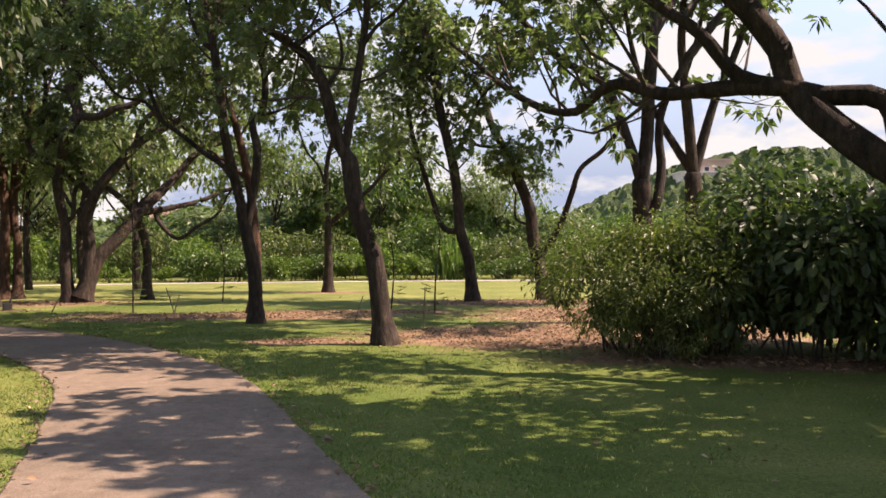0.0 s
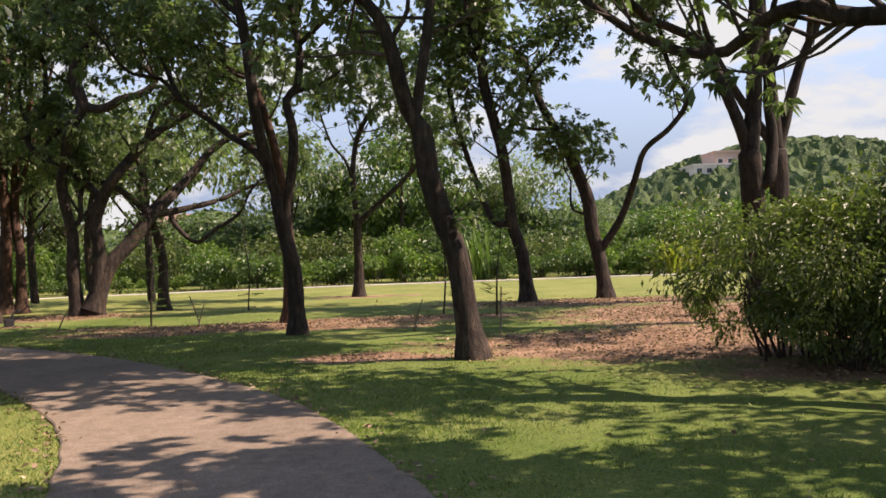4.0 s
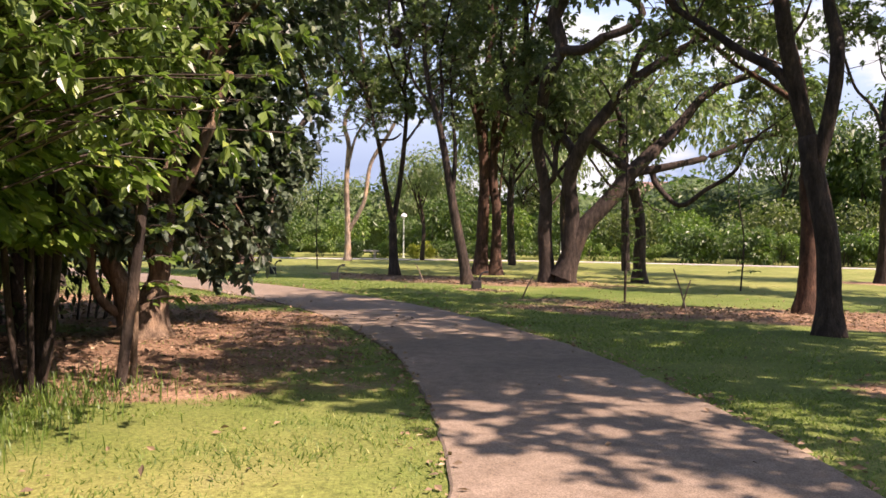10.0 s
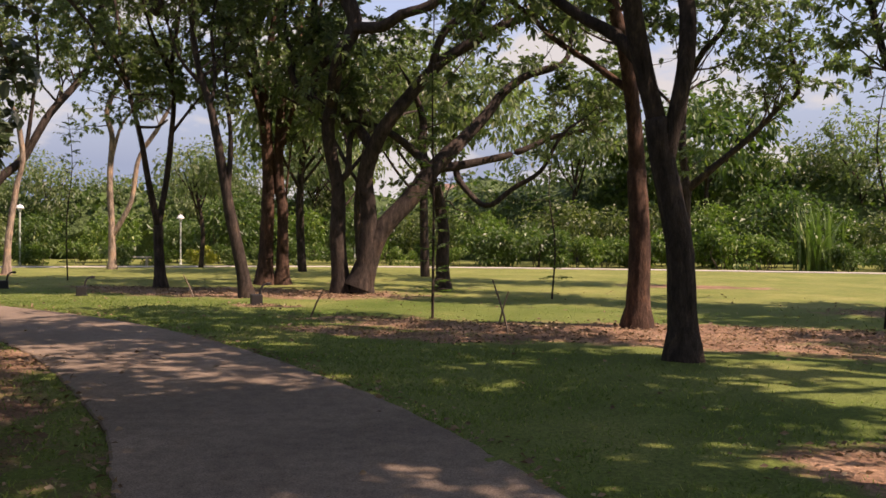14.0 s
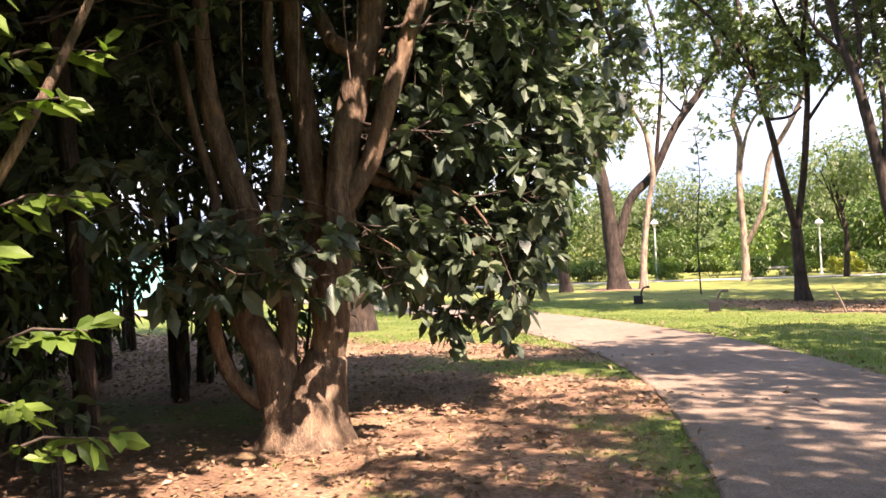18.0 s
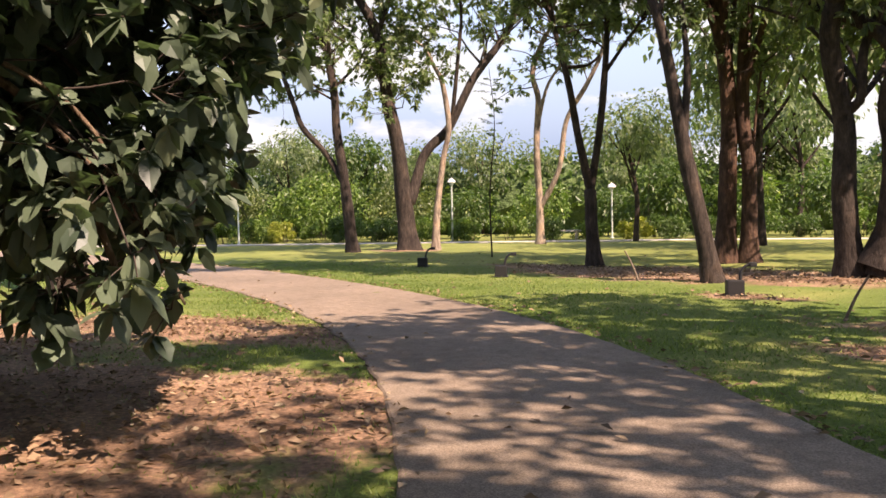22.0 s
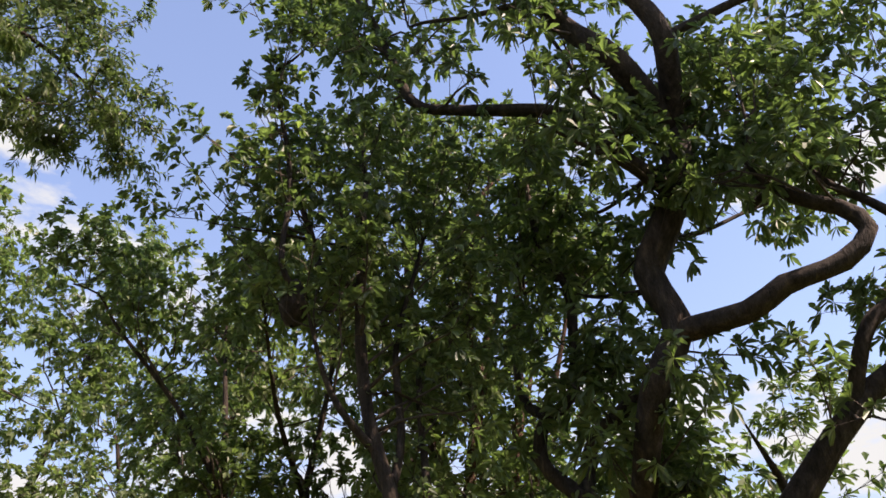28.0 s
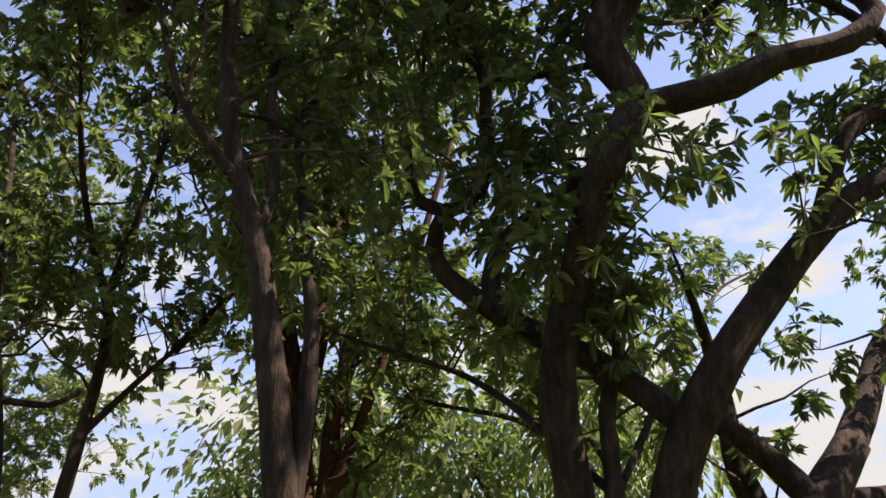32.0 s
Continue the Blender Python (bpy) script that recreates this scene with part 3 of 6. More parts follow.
def litter_amount(x, y):
    """How far the ground is bare soil and fallen leaves instead of lawn, 0 to 1."""
    best = np.zeros_like(x)
    for cx, cy, rx, ry, turn in LITTER:
        c, s = math.cos(radians(turn)), math.sin(radians(turn))
        u, v = (x - cx) * c + (y - cy) * s, -(x - cx) * s + (y - cy) * c
        d = np.sqrt((u / rx) ** 2 + (v / ry) ** 2)
        best = np.maximum(best, np.clip(1.45 - d, 0, 1) * 0.8)
    return best


def dry_amount(x, y):
    """How far the lawn is parched: the open stretch beyond the trees, and a strip beside the path."""
    strip = np.exp(-(((x + 6.0) / 2.6) ** 2) - ((y - 11.6) / 2.6) ** 2)
    return np.clip(np.maximum(np.clip((y - 33 - 0.12 * x) / 9, 0, 0.3), 0.6 * strip), 0, 1)


def build_ground():
    far = np.array([6.0, 14, 26, 45, 75, 120, 200, 340, 600, 1100])
    xs = np.r_[-62 - far[::-1], np.arange(-62, 26.1, 0.5), 26 + far]
    ys = np.r_[-16 - far[::-1], np.arange(-16, 64.1, 0.5), 64 + far]
    gx, gy = np.meshgrid(xs, ys, indexing="ij")
    rng = np.random.default_rng(5)
    near = (np.abs(gx + 18) < 45) & (np.abs(gy - 24) < 41)
    z = ground_height(gx, gy) + np.where(near, 0.012 * rng.standard_normal(gx.shape), 0)
    verts = np.stack([gx, gy, z], -1).reshape(-1, 3)
    n = len(ys)
    i, j = np.meshgrid(np.arange(len(xs) - 1), np.arange(n - 1), indexing="ij")
    quads = np.stack([i * n + j, (i + 1) * n + j, (i + 1) * n + j + 1, i * n + j + 1], -1).reshape(-1, 4)
    me = mesh_of("ground", verts, quads, GROUND, True)
    att = me.attributes.new("litter", "FLOAT", "POINT")
    att.data.foreach_set("value", litter_amount(gx, gy).astype(np.float32).ravel())
    att = me.attributes.new("dry", "FLOAT", "POINT")
    att.data.foreach_set("value", dry_amount(gx, gy).astype(np.float32).ravel())
    return tagged(new("ground", me), "grassy park ground with bare patches of leaf litter", "ground", kind="structure")


def centre_line(points, step):
    p = smooth_line([(x, y, 0) for x, y in points], step)[:, :2]
    d = np.gradient(p, axis=0)
    d /= np.linalg.norm(d, axis=1, keepdims=True)
    return p, np.stack([-d[:, 1], d[:, 0]], 1)


def slab(line, normal, half, lift, depth, rng, ragged):
    """A piece of paving along a line: top, edges and underside."""
    n = len(line)
    off = np.array([-1.0, -0.985, 0.0, 0.985, 1.0]) * half
    edge = rng.normal(0, ragged, (n, 2))
    rows = []
    for k, (o, dz) in enumerate(zip(np.r_[off[0], off, off[-1]], [-depth, -0.012, 0, 0.004, 0, -0.012, -depth])):
        w = o + (edge[:, 0] if k < 3 else edge[:, 1] if k > 3 else 0)
        xy = line + normal * np.asarray(w).reshape(-1, 1)
        rows.append(np.c_[xy, ground_height(xy[:, 0], xy[:, 1]) + lift + dz])
    v = np.stack(rows, 1)
    m = v.shape[1]
    i, j = np.meshgrid(np.arange(n - 1), np.arange(m - 1), indexing="ij")
    q = np.stack([i * m + j, i * m + j + 1, (i + 1) * m + j + 1, (i + 1) * m + j], -1).reshape(-1, 4)[:, ::-1]
    return v.reshape(-1, 3), q


def build_paths():
    rng = np.random.default_rng(3)
    line, normal = centre_line(CENTRE, 0.25)
    v, q = slab(line, normal, 1.28, 0.026, 0.12, rng, 0.012)
    tagged(new("footpath", mesh_of("footpath", v, q, PATH_MAT)), "worn brown concrete footpath curving through the lawn", "path", kind="structure")
    line, normal = centre_line(FAR_LINE, 1.0)
    v, q = slab(line, normal, 0.55, 0.04, 0.15, rng, 0.01)
    tagged(new("far_footpath", mesh_of("far_footpath", v, q, KERB_MAT)), "pale concrete footpath at the lawn's far edge", "path", kind="structure")


build_ground()
build_paths()

# ---- the park trees, limb by limb ----
tree('twisted park tree with furrowed brown bark, open leafy crown', -1.06, 18.55, 2, [
    (0.21, 0.16, [(-0.00, -0.04), (-0.10, 0.76), (-0.22, 1.70), (-0.47, 2.42), (-0.64, 3.07), (-0.72, 3.76)]),
    (0.14, 0.07, [(-0.94, 4.13), (-1.12, 4.91), (-1.25, 5.38), (-1.52, 5.82), (-2.02, 6.18), (-2.47, 6.47)]),
    (0.10, 0.06, [(-0.76, 4.01), (-0.62, 5.10), (-0.52, 5.91), (-0.43, 6.75), (-0.44, 7.53)]),
    (0.05, 0.02, [(-1.16, 5.14), (-0.88, 5.72), (-0.93, 6.34), (-1.19, 6.99)]),
    (0.04, 0.02, [(-2.39, 6.42), (-2.76, 6.86), (-3.15, 7.15), (-3.46, 7.11)]),
    (0.05, 0.02, [(-0.51, 6.14), (-0.21, 6.57), (0.23, 6.98), (0.54, 7.56)]),
    # from here up, limbs above the view, added to shade path and lawn
    (0.07, 0.03, [(-0.44, 7.40, 0.00), (0.10, 8.60, -1.20), (0.60, 9.40, -2.30)]),
    (0.07, 0.02, [(-0.44, 7.40, 0.00), (0.20, 8.40, -0.80), (0.90, 9.20, -1.20)]),
    (0.07, 0.02, [(-0.44, 7.40, 0.00), (-0.90, 8.40, -0.60), (-1.20, 9.40, -1.00)]),
    (0.07, 0.02, [(-0.44, 7.40, 0.00), (0.30, 8.80, 0.40), (1.40, 9.60, 0.20)]),
    (0.07, 0.03, [(-0.44, 7.40, 0.00), (1.20, 8.60, 1.60), (2.80, 9.40, 3.40)]),
    (0.07, 0.03, [(-0.44, 7.40, 0.00), (1.60, 8.00, 0.20), (3.80, 8.60, 1.20)]),
    (0.08, 0.04, [(-0.44, 7.40, 0.00), (0.60, 8.60, 0.20), (2.20, 9.60, 0.40), (3.80, 10.00, 0.30)]),
    (0.08, 0.04, [(-0.44, 7.40, 0.00), (0.20, 8.60, 1.50), (0.40, 9.60, 3.20)]),
    (0.08, 0.04, [(-0.44, 7.40, 0.00), (-0.80, 8.80, 0.20), (-0.60, 10.40, 0.40)]),
    (0.07, 0.02, [(-0.44, 7.40, 0.00), (-1.80, 8.40, 0.50), (-3.20, 8.90, 0.90)]),
    (0.07, 0.02, [(-0.44, 7.40, 0.00), (0.20, 8.40, -1.60), (0.40, 8.90, -2.80)]),
    (0.07, 0.02, [(-0.44, 7.40, 0.00), (1.40, 8.40, -1.40), (2.40, 8.80, -2.40)]),
    (0.07, 0.02, [(-0.44, 7.40, 0.00), (2.00, 8.20, 0.40), (3.40, 8.60, 1.00)]),
    (0.07, 0.02, [(-0.44, 7.40, 0.00), (1.00, 9.20, 2.60), (1.60, 10.00, 4.40)]),
    (0.07, 0.02, [(-0.44, 7.40, 0.00), (1.80, 9.40, -0.60), (3.00, 10.00, -1.20)]),
], seed=1, outline=twisted_outline, per_metre=5.5, reach=2.6, lowest=3.8, twig=15, size=0.185, shoots=[(0.02, -0.1, 2.65)], whorl=11)
tree('forked dark-trunked tree standing in leaf litter', -5.36, 23.9, 13, [
    (0.20, 0.17, [(-0.07, 0.09), (-0.12, 1.40), (-0.28, 2.25), (-0.43, 3.12)]),
    (0.14, 0.08, [(-0.43, 3.06), (-0.67, 4.11), (-0.85, 5.13), (-0.96, 6.52), (-1.18, 7.82), (-1.47, 9.17), (-1.59, 10.42)]),
    (0.12, 0.08, [(-0.27, 2.68), (-0.08, 3.77), (-0.03, 4.66), (-0.17, 5.46), (0.08, 5.80), (0.17, 6.61), (0.02, 7.80), (0.27, 9.00)]),
    (0.05, 0.02, [(0.01, 5.63), (0.66, 5.91), (1.12, 6.24)]),
    (0.09, 0.04, [(-0.68, 3.78), (-0.97, 4.29), (-1.47, 4.63), (-2.03, 5.09), (-2.59, 5.50), (-2.99, 5.97), (-3.62, 6.10)]),
    (0.07, 0.03, [(-1.15, 7.23), (-1.47, 7.59), (-1.79, 8.44), (-2.05, 9.43)]),
    # three limbs added so that the crown shades more of the lawn
    (0.07, 0.02, [(-2.59, 5.50, 0.00), (-3.30, 7.00, 1.20), (-4.00, 8.40, 2.20)]),
    (0.07, 0.02, [(0.10, 7.20, 0.00), (0.60, 8.40, -1.60), (0.80, 9.40, -3.20)]),
    (0.07, 0.02, [(0.10, 6.80, 0.00), (1.40, 7.80, -0.60), (2.80, 8.60, -1.40)]),
], seed=2, per_metre=5.5, reach=2.4, lowest=4.2, twig=13, size=0.19, whorl=11)
tree('reddish-barked tree leaning behind a darker trunk', -6.72, 27.84, 11, [
    (0.21, 0.18, [(0.00, -0.04), (0.03, 0.88), (0.04, 1.74), (-0.02, 2.81)]),
    (0.16, 0.09, [(-0.02, 2.81), (-0.08, 3.67), (-0.22, 4.73), (-0.49, 5.80), (-0.78, 6.66)]),
    (0.07, 0.04, [(-0.18, 4.31), (-0.73, 4.68), (-1.49, 5.23), (-2.05, 5.78), (-2.61, 6.17)]),
], seed=3, bark=BARK_RED, per_metre=6.0, reach=2.6, lowest=4.5, twig=13, size=0.2)
tree('gnarled tree forking low, near the far footpath', -7.6, 42.5, 10, [
    (0.23, 0.17, [(-0.06, -0.02), (-0.04, 1.55), (-0.06, 2.68), (0.01, 3.55)]),
    (0.15, 0.08, [(-0.04, 3.37), (-0.16, 5.22), (-0.00, 6.87), (0.49, 8.05), (1.27, 8.99), (1.26, 10.20)]),
    (0.14, 0.06, [(0.09, 3.36), (0.85, 4.04), (2.03, 5.06), (2.99, 6.09), (3.46, 6.43), (3.27, 7.50)]),
    (0.08, 0.04, [(-0.14, 5.22), (-0.49, 6.17), (-1.06, 6.89), (-1.40, 7.86)]),
], seed=4, per_metre=6.0, reach=3.0, lowest=3.4, size=0.23, full=False, twig=13, whorl=12, ratio=0.46)
tree('slender dark tree with crooked limbs over mulch', -0.25, 34.0, 3, [
    (0.23, 0.16, [(0.15, 0.00), (-0.02, 1.60), (-0.33, 2.69), (-0.43, 3.99), (-0.64, 5.51), (-1.06, 7.25), (-1.27, 8.99)]),
    (0.12, 0.07, [(-0.40, 2.58), (-0.94, 2.80), (-1.35, 3.78), (-1.90, 5.52), (-2.20, 6.61), (-2.36, 7.92)]),
    (0.08, 0.04, [(-0.64, 5.51), (0.02, 6.59), (0.46, 7.67), (1.11, 8.31)]),
], seed=5, per_metre=6.0, reach=2.64, lowest=3.4, size=0.23, full=False, twig=13, whorl=12, ratio=0.46)
tree('crooked tree with one long curving side limb', 2.61, 35.0, -6, [
    (0.25, 0.21, [(-0.00, -0.04), (-0.16, 1.25), (-0.41, 2.39), (-0.52, 3.53), (-1.06, 5.04)]),
    (0.18, 0.08, [(-1.06, 5.04), (-1.58, 6.05), (-2.07, 7.04), (-2.51, 8.43), (-3.26, 9.25), (-4.26, 9.80)]),
    (0.14, 0.06, [(-0.04, 1.63), (0.60, 2.78), (1.13, 4.11), (1.48, 5.05), (2.37, 5.79), (2.93, 6.72), (2.36, 7.86), (2.08, 9.01)]),
    (0.07, 0.03, [(-1.58, 5.96), (-2.64, 6.17), (-3.43, 6.88), (-4.63, 7.91)]),
    (0.06, 0.04, [(-0.51, 2.96), (-1.04, 3.15), (-1.12, 3.73)]),
], seed=6, per_metre=5.4, reach=2.4, lowest=3.6, size=0.2, full=False, twig=14, whorl=12, ratio=0.46, start=0.5)
tree('massive multi-stemmed tree rising behind the shrubs', 5.3, 24.0, -17, [
    (0.28, 0.24, [(-0.30, -0.20), (-0.36, 1.37), (-0.42, 2.58), (-0.47, 3.68)]),
    (0.15, 0.09, [(-0.70, 4.49), (-1.09, 5.56), (-1.43, 6.34), (-2.03, 6.78), (-2.64, 7.11)]),
    (0.20, 0.15, [(-0.45, 3.80), (-0.34, 4.89), (-0.28, 5.98), (-0.21, 7.30), (-0.25, 8.52)]),
    (0.13, 0.09, [(-0.10, 3.06), (0.01, 4.02), (-0.05, 4.99), (0.12, 5.81), (0.72, 6.94)]),
    (0.15, 0.05, [(-0.25, 8.40, 0.00), (-1.60, 10.20, 0.40), (-3.40, 11.40, 0.60), (-5.00, 12.00, 0.40)]),
    (0.16, 0.05, [(-0.25, 8.40, 0.00), (0.30, 10.60, -0.40), (0.20, 13.00, -0.60)]),
    (0.13, 0.05, [(0.70, 6.90, 0.00), (2.00, 8.60, 0.50), (3.60, 10.00, 0.80)]),
    (0.13, 0.05, [(-0.25, 7.60, 0.00), (-0.80, 9.20, -1.80), (-1.40, 10.60, -3.60)]),
    (0.13, 0.05, [(-0.25, 7.60, 0.00), (0.40, 9.40, 1.80), (0.80, 10.80, 3.40)]),
    (0.11, 0.05, [(-2.60, 7.10, 0.00), (-3.80, 8.40, -0.80), (-4.80, 9.40, -1.80)]),
], seed=7, per_metre=4.2, reach=3.2, lowest=8.0, size=0.28, start=0.35, full=False, twig=12, whorl=14)
tree('large tree with a long limb reaching over the lawn', 7.7, 13.0, -28, [
    (0.26, 0.22, [(-0.61, 0.36), (-0.67, 1.41), (-0.73, 2.31), (-0.99, 2.85)]),
    (0.23, 0.17, [(-0.99, 2.85), (-1.47, 3.23), (-2.04, 3.76), (-2.48, 4.25), (-2.66, 4.85), (-3.12, 5.54), (-3.62, 6.18)]),
    (0.17, 0.05, [(-0.99, 2.93), (-1.20, 3.91), (-2.04, 4.08), (-2.57, 4.26), (-3.21, 4.33), (-3.80, 4.35), (-4.51, 4.39), (-5.17, 4.69), (-5.67, 4.61), (-6.18, 4.33), (-6.82, 4.45), (-7.49, 4.82), (-8.20, 5.41)]),
    (0.13, 0.06, [(-2.49, 4.25), (-3.21, 4.50), (-3.71, 5.16), (-4.23, 5.59), (-4.97, 6.17)]),
    (0.15, 0.07, [(-0.99, 2.85), (-0.58, 3.81), (-0.71, 4.73), (-0.44, 5.58)]),
], seed=8, outline=lawn_outline, per_metre=4.2, reach=3.2, lowest=4.2, whorl=11, up=0.7, start=0.3, twig=12, size=0.22, full=False)
tree('huge old spreading tree with many snaking limbs', -15.7, 33.7, 14, [
    (0.24, 0.18, [(-0.33, 0.00), (-0.48, 1.60), (-0.47, 2.90), (-0.62, 4.10, -0.3), (-0.62, 4.70, -0.5), (-0.50, 5.20, -0.6)]),
    (0.18, 0.24, [(-0.50, 5.20, -0.6), (-0.12, 6.35, -0.7), (0.32, 7.20, -0.7), (0.26, 7.65, -0.7), (0.08, 8.20, -0.7), (0.42, 8.90, -0.8), (0.75, 9.60, -0.9), (0.80, 10.40, -1.0)]),
    (0.26, 0.13, [(0.24, 0.05), (0.36, 1.17), (0.43, 2.32), (0.35, 3.30, -0.1), (0.62, 4.05, -0.3), (1.02, 4.70, -0.5), (1.42, 5.20, -0.5), (1.98, 5.85, -0.5), (2.55, 6.40, -0.5), (3.20, 6.80, -0.5), (4.20, 7.35, -0.4)]),
    (0.33, 0.20, [(0.14, 0.17), (0.68, 1.67, 0.2), (1.49, 2.66, 0.5), (2.10, 3.55, 0.8), (2.80, 4.35, 1.3)]),
    (0.22, 0.06, [(0.80, 10.40, -1.0), (0.20, 11.10, -1.0), (-0.35, 11.80, -1.1), (-0.90, 12.70, -1.2), (-1.30, 13.80, -1.3), (-1.30, 15.00, -1.4)]),
    (0.20, 0.05, [(0.80, 10.40, -1.0), (0.90, 11.40, -1.0), (0.50, 12.50, -1.1), (-0.20, 13.60, -1.2), (-1.00, 14.60, -1.4), (-2.10, 15.70, -1.5)]),
    (0.13, 0.04, [(0.60, 9.40, -0.9), (-0.15, 9.80, -0.8), (-0.45, 10.30, -0.8), (-0.95, 10.75, -0.8), (-2.40, 11.20, -0.8), (-3.10, 11.60, -0.8), (-3.60, 13.00, -0.8), (-4.20, 14.50, -0.8), (-5.30, 15.70, -0.8)]),
    (0.17, 0.06, [(0.40, 7.15, -0.6), (1.20, 7.08, -0.5), (1.70, 7.38, -0.5), (2.45, 7.58, -0.5), (2.85, 8.00, -0.5), (2.60, 8.40, -0.5), (2.10, 8.70, -0.5), (1.70, 9.40, -0.5), (1.85, 10.20, -0.5)]),
    (0.19, 0.10, [(2.80, 4.35, 0.0), (3.50, 5.25, 0.7), (4.00, 6.00, 1.1), (4.70, 6.60, 1.5), (5.80, 7.00, 1.7)]),
    (0.12, 0.04, [(2.15, 6.05, -0.5), (2.60, 7.00, -0.3), (3.00, 7.45, -0.2), (3.70, 7.90, 0.0), (3.78, 8.65, 0.0), (3.40, 9.25, 0.0), (2.80, 9.90, 0.0), (2.40, 11.0, 0.0)]),
    (0.15, 0.05, [(0.50, 4.10, 0.3), (0.16, 4.64, 0.3), (-0.30, 4.98, 0.3), (-0.82, 5.26, 0.3), (-1.24, 5.55, 0.3), (-1.74, 6.00, 0.3), (-1.87, 6.38, 0.3), (-1.73, 6.85, 0.3), (-1.31, 7.16, 0.3), (-1.20, 8.30, 0.3), (-1.24, 9.06, 0.3), (-1.60, 9.90, 0.3), (-1.70, 10.80, 0.3)]),
    (0.12, 0.10, [(-1.25, 5.50, 0.3), (-1.23, 5.97, 0.1), (-1.08, 6.40, 0.0), (-0.61, 6.70, -0.2), (0.10, 7.10, -0.6)]),
    (0.09, 0.03, [(-1.73, 6.85, 0.3), (-2.10, 7.30, 0.3), (-2.20, 8.20, 0.4), (-2.00, 9.20, 0.5)]),
    (0.10, 0.08, [(-0.18, 3.40, 0.0), (-0.12, 4.40, 0.0), (0.12, 5.20, 0.0)]),
    (0.15, 0.08, [(2.14, 3.57, -0.1), (1.46, 4.21, -0.1), (0.78, 4.69, -0.1), (-0.06, 5.01, -0.1)]),
    (0.14, 0.06, [(2.20, 3.50, 0.1), (3.30, 3.85, 0.8), (4.45, 4.20, 1.5), (5.50, 4.70, 2.0), (6.60, 5.00, 2.4)]),
    (0.10, 0.05, [(2.80, 3.33), (3.63, 2.54), (4.43, 3.04), (5.22, 3.53), (5.69, 4.33)]),
    (0.05, 0.02, [(0.00, 3.40, 0.00), (0.87, 5.20, 1.78), (1.41, 6.00, 4.05), (2.89, 8.40, 5.93)]),
    (0.05, 0.02, [(0.00, 3.40, 0.00), (0.00, 4.60, 1.83), (-0.47, 6.40, 3.94), (0.00, 7.40, 6.10)]),
    (0.05, 0.02, [(0.00, 3.40, 0.00), (-0.87, 4.90, 1.78), (-2.33, 6.00, 3.60), (-2.89, 7.90, 5.93)]),
    (0.05, 0.02, [(0.00, 3.40, 0.00), (-1.44, 5.20, 1.13), (-3.39, 6.40, 2.05), (-4.81, 8.40, 3.76)]),
    (0.05, 0.02, [(0.27, 8.60, 0.00), (1.00, 9.40, 1.00), (1.80, 10.20, 1.80), (2.60, 10.80, 2.40)]),
    (0.05, 0.02, [(0.50, 9.80, 0.00), (-0.40, 10.20, 1.20), (-1.20, 10.80, 2.20)]),
    (0.05, 0.02, [(0.80, 10.60, 0.00), (1.80, 11.80, 0.80), (3.00, 12.40, 1.20)]),
    (0.05, 0.02, [(0.10, 7.90, 0.00), (-0.80, 8.60, 1.00), (-1.50, 9.40, 1.80)]),
    (0.05, 0.02, [(2.90, 8.20, 0.00), (3.60, 9.40, 1.20), (4.60, 10.20, 2.00)]),
    (0.05, 0.02, [(0.50, 9.60, 0.00), (-0.30, 9.60, -0.80), (-1.00, 9.80, -1.40)]),
    (0.08, 0.03, [(0.85, 11.40, 0.00), (2.40, 12.20, 0.30), (4.00, 12.40, 0.50), (5.40, 12.20, 0.60)]),
    (0.07, 0.03, [(0.20, 13.00, 0.00), (1.60, 13.80, -0.40), (3.20, 14.20, -0.60)]),
    (0.06, 0.03, [(1.80, 10.20, 0.00), (3.40, 11.20, -0.60), (5.00, 11.40, -0.90)]),
    (0.06, 0.03, [(-0.90, 12.70, 0.00), (-2.00, 13.20, 0.40), (-3.00, 13.60, 0.60)]),
    (0.06, 0.03, [(0.67, 9.98, 0.00), (-0.20, 11.00, -0.50), (-0.80, 12.40, -0.80)]),
], seed=9, outline=spreading_outline, per_metre=2.3, reach=2.1, start=0.3, lowest=4.6, whorl=14, twig=14, size=0.24, sway=0.4, ratio=0.3, trail=0.12)
